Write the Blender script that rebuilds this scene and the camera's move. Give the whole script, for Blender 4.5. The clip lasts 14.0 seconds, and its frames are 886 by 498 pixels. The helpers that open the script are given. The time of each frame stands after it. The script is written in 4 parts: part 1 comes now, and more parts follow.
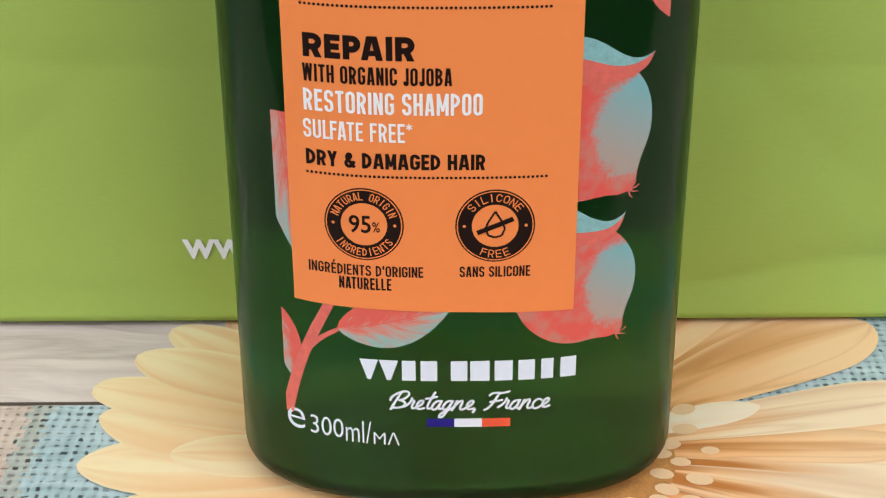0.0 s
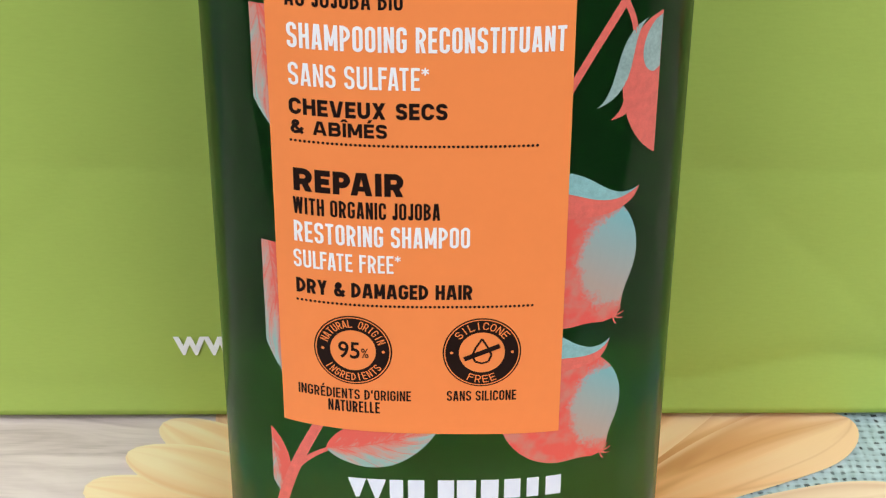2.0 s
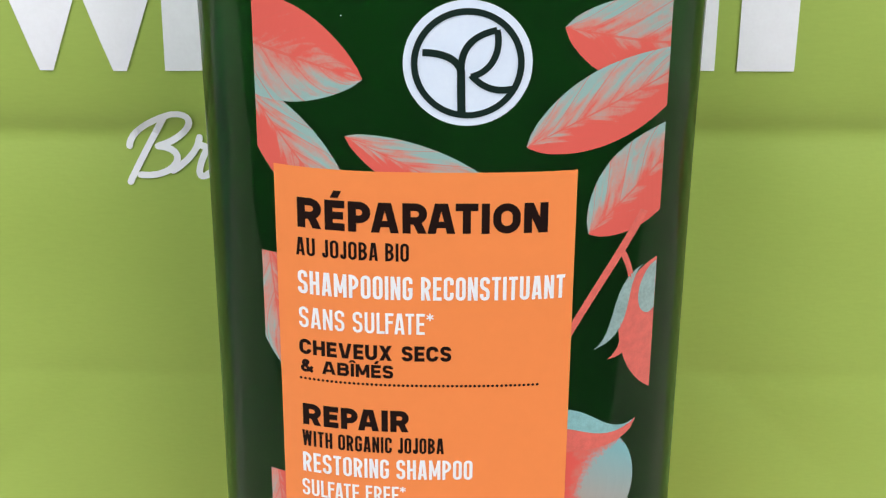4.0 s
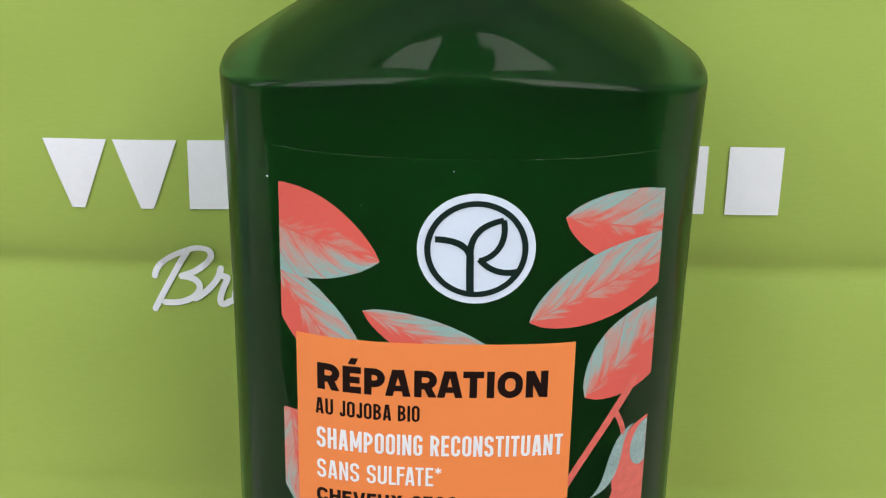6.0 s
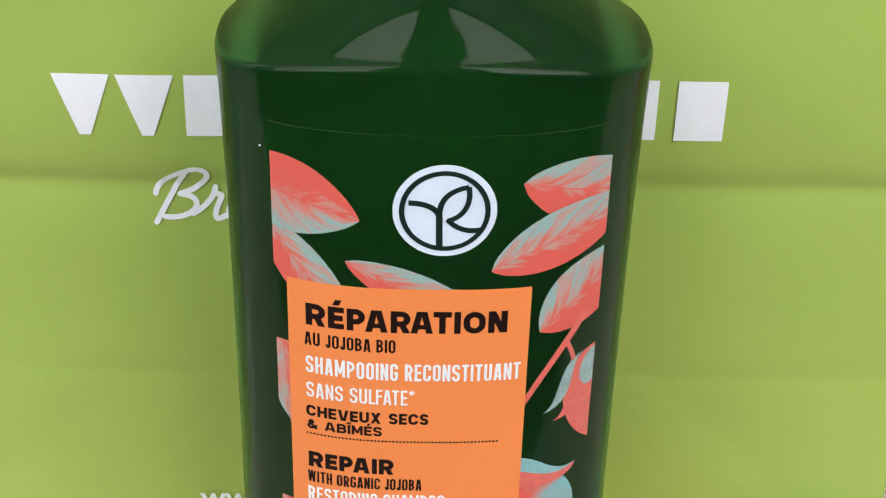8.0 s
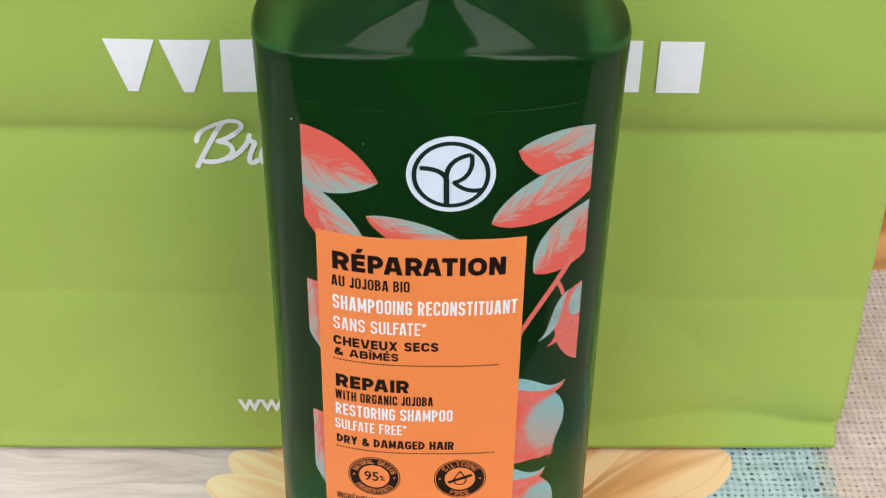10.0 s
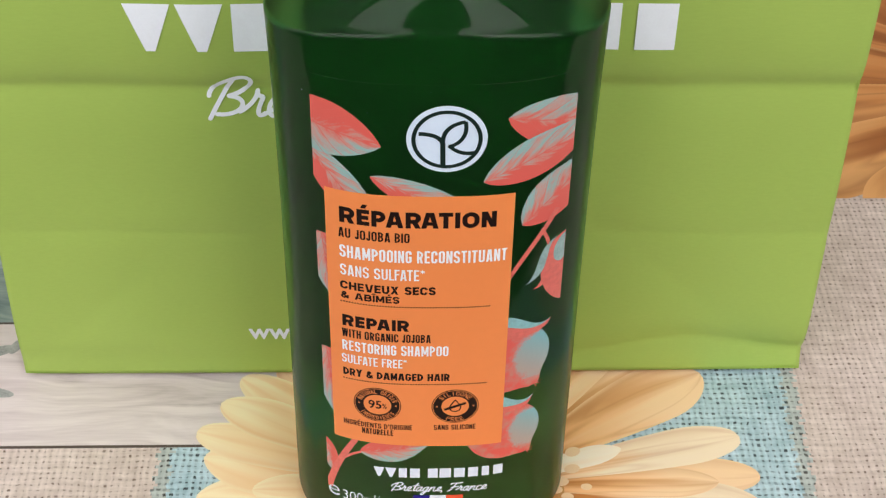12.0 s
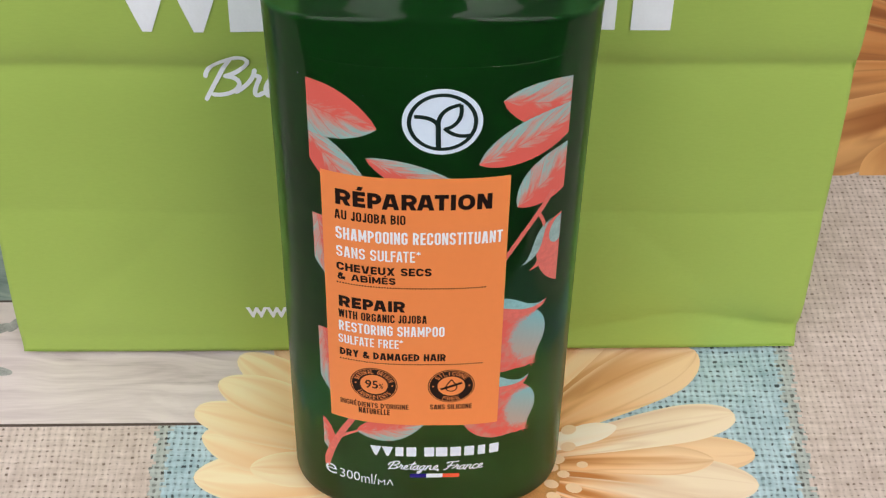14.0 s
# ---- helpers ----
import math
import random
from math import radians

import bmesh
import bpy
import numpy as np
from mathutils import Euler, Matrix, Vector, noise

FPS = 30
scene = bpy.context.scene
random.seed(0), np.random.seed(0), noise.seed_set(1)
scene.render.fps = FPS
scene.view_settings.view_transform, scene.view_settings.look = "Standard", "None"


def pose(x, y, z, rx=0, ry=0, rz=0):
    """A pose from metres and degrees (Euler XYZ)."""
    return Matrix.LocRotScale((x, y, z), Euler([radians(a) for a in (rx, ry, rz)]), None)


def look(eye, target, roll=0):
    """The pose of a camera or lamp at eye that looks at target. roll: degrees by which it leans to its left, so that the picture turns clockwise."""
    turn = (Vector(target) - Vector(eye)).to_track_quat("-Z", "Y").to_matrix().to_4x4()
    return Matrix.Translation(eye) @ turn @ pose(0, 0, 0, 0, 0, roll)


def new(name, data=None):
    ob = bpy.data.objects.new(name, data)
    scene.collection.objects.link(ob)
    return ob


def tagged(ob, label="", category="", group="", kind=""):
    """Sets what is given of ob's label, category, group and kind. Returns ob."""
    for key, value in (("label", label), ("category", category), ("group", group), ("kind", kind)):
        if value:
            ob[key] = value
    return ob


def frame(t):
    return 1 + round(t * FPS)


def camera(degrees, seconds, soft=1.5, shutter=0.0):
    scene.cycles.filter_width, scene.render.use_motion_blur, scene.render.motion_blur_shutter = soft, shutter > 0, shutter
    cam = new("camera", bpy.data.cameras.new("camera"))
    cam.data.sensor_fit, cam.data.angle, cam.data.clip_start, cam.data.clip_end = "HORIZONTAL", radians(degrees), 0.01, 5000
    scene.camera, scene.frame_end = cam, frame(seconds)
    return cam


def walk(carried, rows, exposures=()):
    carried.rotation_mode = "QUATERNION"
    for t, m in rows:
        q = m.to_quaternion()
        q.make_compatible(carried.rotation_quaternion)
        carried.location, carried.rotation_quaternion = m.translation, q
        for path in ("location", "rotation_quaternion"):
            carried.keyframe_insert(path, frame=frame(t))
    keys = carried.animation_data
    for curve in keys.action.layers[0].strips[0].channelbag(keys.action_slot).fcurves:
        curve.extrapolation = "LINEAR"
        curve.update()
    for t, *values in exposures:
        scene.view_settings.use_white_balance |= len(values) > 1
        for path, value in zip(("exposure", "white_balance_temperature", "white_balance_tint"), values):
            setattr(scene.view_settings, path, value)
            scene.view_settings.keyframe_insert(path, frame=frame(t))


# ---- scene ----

# camera: seconds, eye (m), turn to the left, tilt up, roll (degrees)
PATH = [
    (0, -0.00320, -0.20641, 0.13478, -0.209, -26.513, -0.189),
    (0.5, -0.00437, -0.20623, 0.14002, -0.212, -26.731, -0.032),
    (1, -0.00248, -0.20603, 0.14257, -0.353, -26.907, 0.016),
    (1.5, -0.00338, -0.20521, 0.14690, -0.505, -26.696, 0.105),
    (2, -0.00320, -0.20270, 0.15078, -0.727, -26.225, 0.245),
    (2.5, -0.00338, -0.20240, 0.15588, -0.783, -25.370, 0.265),
    (3, -0.00522, -0.20169, 0.16084, -1.144, -24.384, 0.359),
    (3.5, -0.00816, -0.20021, 0.16996, -1.890, -24.409, 0.815),
    (4, -0.00378, -0.20322, 0.17133, -0.701, -22.627, 0.346),
    (4.2, -0.00371, -0.20398, 0.17198, -0.717, -22.034, 0.397),
    (6.3, -0.00663, -0.21354, 0.20703, -1.035, -23.335, 1.160),
    (6.5, -0.00601, -0.21623, 0.21200, -0.955, -23.892, 1.043),
    (7, -0.00588, -0.21924, 0.21811, -1.174, -25.529, 1.078),
    (7.5, -0.00446, -0.22141, 0.22670, -1.570, -28.755, 1.337),
    (8, -0.00578, -0.22337, 0.23522, -1.984, -31.155, 1.640),
    (8.2, -0.00528, -0.22555, 0.23840, -1.752, -31.598, 1.617),
    (10.3, -0.00570, -0.24950, 0.27507, -1.544, -37.269, 0.971),
    (10.5, -0.00661, -0.25022, 0.27932, -1.848, -38.084, 0.959),
    (11, -0.00559, -0.25527, 0.28475, -2.032, -39.225, 1.117),
    (11.5, -0.00730, -0.25965, 0.29066, -2.309, -39.721, 1.065),
    (12, -0.00830, -0.26310, 0.29632, -2.201, -40.225, 1.178),
    (12.5, -0.00906, -0.26423, 0.29822, -2.212, -40.527, 1.051),
    (13, -0.00898, -0.26305, 0.29772, -2.308, -40.707, 1.099),
    (13.5, -0.00858, -0.26286, 0.29868, -2.444, -40.982, 1.235),
    (14, -0.00745, -0.26220, 0.29909, -2.231, -41.392, 1.189),
]
cam = camera(32.1, 14.0, soft=1.25)
walk(cam, [(t, pose(x, y, z, 90 + pitch, 0, yaw) @ pose(0, 0, 0, 0, 0, roll)) for t, x, y, z, yaw, pitch, roll in PATH],
     exposures=[(0, 0.0), (1.5, 0.05), (3, 0.27), (3.5, 0.25), (4, 0.20), (6.5, 0.10), (8, 0.2), (10.5, 0.12), (12, 0.02), (14, -0.05)])

# ---- light: daylight through two windows behind the camera ----
world = bpy.data.worlds.new("world")
scene.world = world
world.use_nodes = True
wn, wl = world.node_tree.nodes, world.node_tree.links
sky = wn.new("ShaderNodeTexSky")
sky.sky_type = "NISHITA"
sky.sun_disc = False
sky.sun_elevation = radians(40)
sky.sun_rotation = radians(160)
wl.new(sky.outputs[0], wn["Background"].inputs[0])
wn["Background"].inputs[1].default_value = 0.1


def area_lamp(name, m, sx, sy, watts, colour):
    data = bpy.data.lights.new(name, "AREA")
    data.shape, data.size, data.size_y, data.energy, data.color = "RECTANGLE", sx, sy, watts, colour
    ob = new(name, data)
    ob.matrix_world = m
    return ob


ROOM_X, ROOM_S, ROOM_N, FLOOR, CEIL = 2.2, -0.8, 1.7, -0.75, 1.95
WINDOWS = ((-1.05, 1.8), (1.05, 1.8))  # centre, width
SILL, HEAD = 0.32, 1.88
for cx, w in WINDOWS:
    area_lamp("window_daylight", look((cx, ROOM_S - 0.1, (SILL + HEAD) / 2), (cx, 0, (SILL + HEAD) / 2 - 0.35)), w, HEAD - SILL, 28, (1.0, 0.97, 0.93))
area_lamp("window_daylight", look((-ROOM_X - 0.1, -0.1, 0.95), (0, -0.1, 0.6)), 0.6, 1.4, 7, (1.0, 0.97, 0.93))


# ---- materials ----
class Mat:
    def __init__(self, name, colour=(0.5, 0.5, 0.5), rough=0.5, **sockets):
        self.m = bpy.data.materials.new(name)
        self.m.use_nodes = True
        self.n, self.l = self.m.node_tree.nodes, self.m.node_tree.links
        self.b = self.n["Principled BSDF"]
        self.b.inputs["Base Color"].default_value = (*colour, 1)
        self.b.inputs["Roughness"].default_value = rough
        for k, v in sockets.items():
            self.b.inputs[k.replace("_", " ")].default_value = v

    def node(self, kind, **props):
        n = self.n.new(kind)
        for k, v in props.items():
            if k == "operation":
                n.operation = v
            elif k == "data_type":
                n.data_type = v
            elif k == "bands":
                n.bands_direction = v
            elif k == "blend":
                n.blend_type = v
        return n

    def link(self, a, b):
        self.l.new(a, b)

    def coords(self, what="Object"):
        return self.node("ShaderNodeTexCoord").outputs[what]

    def mapped(self, src, scale, loc=(0, 0, 0), rot=(0, 0, 0)):
        mp = self.node("ShaderNodeMapping")
        mp.inputs["Scale"].default_value = scale
        mp.inputs["Location"].default_value = loc
        mp.inputs["Rotation"].default_value = rot
        self.link(src, mp.inputs[0])
        return mp.outputs[0]

    def noise(self, src, scale, detail=4, rough=0.55, distort=0.0):
        t = self.node("ShaderNodeTexNoise")
        t.inputs["Scale"].default_value = scale
        t.inputs["Detail"].default_value = detail
        t.inputs["Roughness"].default_value = rough
        t.inputs["Distortion"].default_value = distort
        self.link(src, t.inputs["Vector"])
        return t.outputs["Fac"]

    def ramp(self, src, stops):
        r = self.node("ShaderNodeValToRGB")
        e = r.color_ramp.elements
        while len(e) < len(stops):
            e.new(0.5)
        for el, (p, c) in zip(e, stops):
            el.position = p
            el.color = (*c, 1) if len(c) == 3 else c
        self.link(src, r.inputs[0])
        return r.outputs[0]

    def math(self, op, a, b=0.0, clamp=False):
        m = self.node("ShaderNodeMath", operation=op)
        m.use_clamp = clamp
        for i, v in enumerate((a, b)):
            if isinstance(v, (int, float)):
                m.inputs[i].default_value = v
            else:
                self.link(v, m.inputs[i])
        return m.outputs[0]

    def mix(self, fac, a, b, blend="MIX"):
        m = self.node("ShaderNodeMix", data_type="RGBA", blend=blend)
        for i, v in ((0, fac), (6, a), (7, b)):
            if isinstance(v, (int, float)):
                m.inputs[i].default_value = v
            elif isinstance(v, tuple):
                m.inputs[i].default_value = (*v, 1)
            else:
                self.link(v, m.inputs[i])
        return m.outputs[2]

    def colour(self, src):
        self.link(src, self.b.inputs["Base Color"])

    def rough(self, src):
        self.link(src, self.b.inputs["Roughness"])

    def bump(self, src, strength=0.2, dist=0.001):
        bp = self.node("ShaderNodeBump")
        bp.inputs["Strength"].default_value = strength
        bp.inputs["Distance"].default_value = dist
        self.link(src, bp.inputs["Height"])
        self.link(bp.outputs[0], self.b.inputs["Normal"])

    def split(self, src):
        s = self.node("ShaderNodeSeparateXYZ")
        self.link(src, s.inputs[0])
        return s.outputs


def soft_variation(name, colour, rough, amount=0.08, scale=60.0, bump=0.0, **kw):
    """A plain surface with a faint mottling at two scales."""
    m = Mat(name, colour, rough, **kw)
    c = m.coords()
    f = m.math("ADD", m.math("MULTIPLY", m.noise(c, scale), 0.6), m.math("MULTIPLY", m.noise(c, scale * 8), 0.4))
    dark = tuple(v * (1 - amount) for v in colour)
    light = tuple(min(1, v * (1 + amount)) for v in colour)
    m.colour(m.ramp(f, [(0.3, dark), (0.7, light)]))
    if bump:
        m.bump(m.noise(c, scale * 12), bump, 0.0004)
    return m.m


def bag_paper():
    m = Mat("bag_paper", (0.3, 0.42, 0.05), 0.55)
    c = m.coords()
    big = m.noise(c, 14, 3)
    fibre = m.noise(m.mapped(c, (500, 500, 2500)), 1.0, 3)
    f = m.math("ADD", m.math("MULTIPLY", big, 0.6), m.math("MULTIPLY", fibre, 0.4))
    m.colour(m.ramp(f, [(0.25, (0.316, 0.448, 0.086)), (0.75, (0.368, 0.510, 0.102))]))
    m.bump(m.noise(c, 700, 3), 0.12, 0.0003)
    return m.m


def green_plastic():
    """Tinted bottle full of shampoo: a cloudy refraction under a clear, slightly wavy skin."""
    m = Mat("green_plastic")
    c = m.coords()
    m.n.remove(m.b)
    tint = m.ramp(m.noise(c, 30, 3), [(0.3, (0.26, 0.52, 0.28)), (0.7, (0.30, 0.58, 0.32))])
    inside = m.node("ShaderNodeBsdfRefraction")
    inside.inputs["Roughness"].default_value = 0.3
    inside.inputs["IOR"].default_value = 1.36
    m.link(tint, inside.inputs["Color"])
    # the moulded skin is slightly wavy, which bends what it mirrors
    wave = m.node("ShaderNodeBump")
    wave.inputs["Strength"].default_value = 0.3
    wave.inputs["Distance"].default_value = 0.0016
    m.link(m.noise(m.mapped(c, (1.0, 1.0, 0.5)), 55, 2), wave.inputs["Height"])
    skin = m.node("ShaderNodeBsdfGlossy")
    skin.inputs["Roughness"].default_value = 0.045
    m.link(wave.outputs[0], skin.inputs["Normal"])
    gloss = m.node("ShaderNodeFresnel")
    gloss.inputs["IOR"].default_value = 1.36
    both = m.node("ShaderNodeMixShader")
    m.link(m.math("MULTIPLY", gloss.outputs[0], 0.72), both.inputs[0])
    # the shampoo inside is faintly cloudy
    cloud = m.node("ShaderNodeBsdfDiffuse")
    m.link(m.ramp(m.noise(c, 45, 3), [(0.3, (0.030, 0.120, 0.036)), (0.7, (0.038, 0.150, 0.046))]), cloud.inputs["Color"])
    filled = m.node("ShaderNodeMixShader")
    filled.inputs[0].default_value = 0.13
    m.link(inside.outputs[0], filled.inputs[1])
    m.link(cloud.outputs[0], filled.inputs[2])
    m.link(filled.outputs[0], both.inputs[1])
    m.link(skin.outputs[0], both.inputs[2])
    m.link(both.outputs[0], m.n["Material Output"].inputs["Surface"])
    return m.m


def leaf_print(name, flip, shift, bias=0.0):
    """Two-tone printed leaf: coral with mint along one side and between its side veins."""
    m = Mat(name, (0.7, 0.12, 0.1), 0.4, Specular_IOR_Level=0.3)
    uv = m.coords("UV")
    u, v, _ = m.split(uv)
    side = m.math("SUBTRACT", v, 0.5)
    off = m.math("ABSOLUTE", side)
    along = m.math("SUBTRACT", u, m.math("MULTIPLY", off, 0.62))
    comb = m.node("ShaderNodeCombineXYZ")
    m.link(m.math("MULTIPLY", along, 12.5), comb.inputs[0])
    m.link(m.math("MULTIPLY", side, 3.4), comb.inputs[1])
    comb.inputs[2].default_value = shift
    veins = m.noise(comb.outputs[0], 1.0, 2, 0.5, 0.35)
    broad = m.noise(m.mapped(uv, (3.2, 3.6, 1), (shift, 0, 0)), 1.0, 2)
    f = m.math("MULTIPLY", side, 1.0 if flip else -1.0)
    f = m.math("ADD", f, m.math("MULTIPLY", veins, 1.1))
    f = m.math("ADD", f, m.math("MULTIPLY", broad, 0.55))
    f = m.math("ADD", f, -0.40 + bias)
    speck = m.noise(m.coords(), 2600, 2)
    f = m.math("ADD", f, m.math("MULTIPLY", m.math("SUBTRACT", speck, 0.5), 0.22))
    col = m.ramp(f, [(0.34, (0.73, 0.125, 0.10)), (0.58, (0.60, 0.28, 0.235)), (0.92, (0.29, 0.47, 0.45))])
    # midrib and side veins in coral
    teeth = m.math("ABSOLUTE", m.math("SUBTRACT", m.math("FRACT", m.math("MULTIPLY", along, 6.0)), 0.5))
    lines = m.math("MAXIMUM", m.math("LESS_THAN", off, 0.014), m.math("MULTIPLY", m.math("LESS_THAN", teeth, 0.035), 0.7))
    m.colour(m.mix(m.math("MULTIPLY", lines, 0.75), col, (0.70, 0.13, 0.10)))
    return m.m


def fruit_print():
    m = Mat("fruit_print", (0.7, 0.12, 0.1), 0.35)
    uv = m.coords("UV")
    u, v, _ = m.split(uv)
    du = m.math("MULTIPLY", m.math("SUBTRACT", u, 0.87), 2.5)
    dv = m.math("MULTIPLY", m.math("SUBTRACT", v, 0.46), 2.0)
    d = m.math("SQRT", m.math("ADD", m.math("MULTIPLY", du, du), m.math("MULTIPLY", dv, dv)))
    grain = m.noise(m.coords(), 2200, 3, 0.7)
    broad = m.noise(m.coords(), 420, 2)
    f = m.math("ADD", d, m.math("MULTIPLY", m.math("SUBTRACT", grain, 0.5), 0.35))
    f = m.math("ADD", f, m.math("MULTIPLY", m.math("SUBTRACT", broad, 0.5), 0.45))
    low = m.ramp(m.math("ADD", v, m.math("MULTIPLY", m.math("SUBTRACT", u, 0.8), 0.6)), [(0.25, (0.42, 0.35, 0.31)), (0.8, (0.2, 0.46, 0.5))])
    fac = m.ramp(f, [(0.60, (0, 0, 0)), (0.76, (1, 1, 1))])
    m.colour(m.mix(fac, low, m.ramp(broad, [(0.40, (0.74, 0.105, 0.085)), (0.66, (0.60, 0.21, 0.17))])))
    return m.m


def petal_print(name, tip, mid, base, line, fold=0.9, reach=0.7):
    """Painted petal: dark at the foot, pale at the tip, soft folds along it and a thin pale rim."""
    m = Mat(name, mid, 0.5)
    uv = m.coords("UV")
    u, v, _ = m.split(uv)
    info = m.node("ShaderNodeObjectInfo").outputs["Random"]
    comb = m.node("ShaderNodeCombineXYZ")
    m.link(m.math("MULTIPLY", u, 1.1), comb.inputs[0])
    m.link(m.math("MULTIPLY", m.math("ADD", v, m.math("MULTIPLY", m.math("MULTIPLY", u, u), 0.15)), 2.5), comb.inputs[1])
    m.link(m.math("MULTIPLY", info, 37.0), comb.inputs[2])
    streak = m.noise(comb.outputs[0], 1.0, 2, 0.4, 0.3)
    shift = m.math("ADD", m.math("MULTIPLY", m.math("SUBTRACT", streak, 0.5), 1.1), m.math("MULTIPLY", m.math("SUBTRACT", info, 0.5), 0.2))
    col = m.ramp(m.math("ADD", u, shift), [(0.02, base), (reach * 0.42, mid), (reach * 0.8, tuple(0.5 * a + 0.5 * b for a, b in zip(mid, tip))), (min(1.0, reach * 1.12), tip)])
    fade = m.math("SUBTRACT", 1.0, m.math("MULTIPLY", u, 0.62))
    # shading along the edge that lies under the neighbouring petal
    side = m.math("ADD", v, m.math("MULTIPLY", m.math("SUBTRACT", streak, 0.5), 0.3))
    deep = m.ramp(side, [(0.70, (0, 0, 0)), (0.98, (1, 1, 1))])
    col = m.mix(m.math("MULTIPLY", m.math("MULTIPLY", deep, fade), 0.9 * fold), col, line)
    folds = m.ramp(streak, [(0.33, (1, 1, 1)), (0.49, (0, 0, 0))])
    col = m.mix(m.math("MULTIPLY", m.math("MULTIPLY", folds, fade), fold), col, line)
    edge = m.math("MULTIPLY", m.math("ABSOLUTE", m.math("SUBTRACT", v, 0.5)), 2.0)
    rim = m.ramp(edge, [(0.84, (0, 0, 0)), (0.97, (1, 1, 1))])
    col = m.mix(m.math("MULTIPLY", rim, 0.62), col, tip)
    fine = m.noise(m.mapped(uv, (3, 60, 1)), 1.0, 2)
    col = m.mix(m.math("MULTIPLY", fine, 0.08), col, line)
    # thin painted ribs that run out towards the tip
    rib = m.node("ShaderNodeCombineXYZ")
    m.link(m.math("MULTIPLY", u, 0.8), rib.inputs[0])
    m.link(m.math("MULTIPLY", v, 2.4), rib.inputs[1])
    m.link(m.math("MULTIPLY", info, 91.0), rib.inputs[2])
    ridge = m.math("ABSOLUTE", m.math("SUBTRACT", m.noise(rib.outputs[0], 1.0, 1, 0.4), 0.5))
    thin = m.ramp(ridge, [(0.0, (1, 1, 1)), (0.045, (0, 0, 0))])
    col = m.mix(m.math("MULTIPLY", m.math("MULTIPLY", thin, fade), 0.5 * fold), col, line)
    m.colour(col)
    return m.m


def burlap_print(name, thread, pale, hole, pitch, open_weave):
    """Printed coarse weave: pale threads over and under, dark gaps between them, all a little uneven."""
    m = Mat(name, thread, 0.65)
    c = m.coords()
    bent = c
    for scale, size in ((55, 1.2), (420, 0.75)):
        wob = m.node("ShaderNodeTexNoise")
        wob.inputs["Scale"].default_value = scale
        wob.inputs["Detail"].default_value = 2
        m.link(c, wob.inputs["Vector"])
        vec = m.node("ShaderNodeVectorMath", operation="SCALE")
        m.link(wob.outputs["Color"], vec.inputs[0])
        vec.inputs["Scale"].default_value = pitch * size
        add = m.node("ShaderNodeVectorMath", operation="ADD")
        m.link(bent, add.inputs[0])
        m.link(vec.outputs[0], add.inputs[1])
        bent = add.outputs[0]
    x, y, _ = m.split(bent)
    cx, cy = m.math("DIVIDE", x, pitch), m.math("DIVIDE", y, pitch * 1.12)
    comb = m.node("ShaderNodeCombineXYZ")
    ix, iy = m.math("FLOOR", cx), m.math("FLOOR", cy)
    m.link(ix, comb.inputs[0])
    m.link(iy, comb.inputs[1])
    cell = m.node("ShaderNodeTexWhiteNoise")
    m.link(comb.outputs[0], cell.inputs["Vector"])
    ra, rb, rc = m.split(cell.outputs["Color"])
    dx = m.math("ABSOLUTE", m.math("SUBTRACT", m.math("FRACT", cx), 0.5))
    dy = m.math("ABSOLUTE", m.math("SUBTRACT", m.math("FRACT", cy), 0.5))
    # the gap of each cell: a soft-edged block of its own size
    ax = m.math("MULTIPLY", m.math("ADD", m.math("MULTIPLY", ra, 0.6), 0.4), 0.30 * open_weave)
    ay = m.math("MULTIPLY", m.math("ADD", m.math("MULTIPLY", rb, 0.6), 0.4), 0.26 * open_weave)
    gx = m.math("MULTIPLY", m.math("SUBTRACT", ax, dx), 7.0, True)
    gy = m.math("MULTIPLY", m.math("SUBTRACT", ay, dy), 7.0, True)
    gap = m.math("MULTIPLY", m.math("MULTIPLY", gx, gy), m.math("ADD", m.math("MULTIPLY", rc, 0.8), 0.35), True)
    odd = m.math("MODULO", m.math("ABSOLUTE", m.math("ADD", ix, iy)), 2.0)
    sx = m.math("SUBTRACT", 1.0, m.math("MULTIPLY", dx, 3.2), True)
    sy = m.math("SUBTRACT", 1.0, m.math("MULTIPLY", dy, 3.2), True)
    groove = m.math("ADD", m.math("MULTIPLY", sx, m.math("ADD", m.math("MULTIPLY", odd, 0.35), 0.45)), m.math("MULTIPLY", sy, m.math("SUBTRACT", 0.6, m.math("MULTIPLY", odd, 0.35))))
    warp = m.noise(m.mapped(bent, (1.0 / pitch, 90, 1)), 1.0, 2)
    weft = m.noise(m.mapped(bent, (90, 1.0 / pitch, 1)), 1.0, 2)
    f = m.math("ADD", m.math("MULTIPLY", warp, 0.5), m.math("MULTIPLY", weft, 0.5))
    f = m.math("ADD", m.math("MULTIPLY", f, 0.7), m.math("MULTIPLY", m.noise(c, 22, 3), 0.3))
    tone = m.ramp(f, [(0.36, thread), (0.62, pale)])
    col = m.mix(m.math("MULTIPLY", groove, 0.42), tone, tuple(0.6 * a + 0.4 * b for a, b in zip(thread, hole)))
    col = m.mix(gap, col, hole)
    m.colour(col)
    m.bump(gap, -0.12, 0.0004)
    return m.m


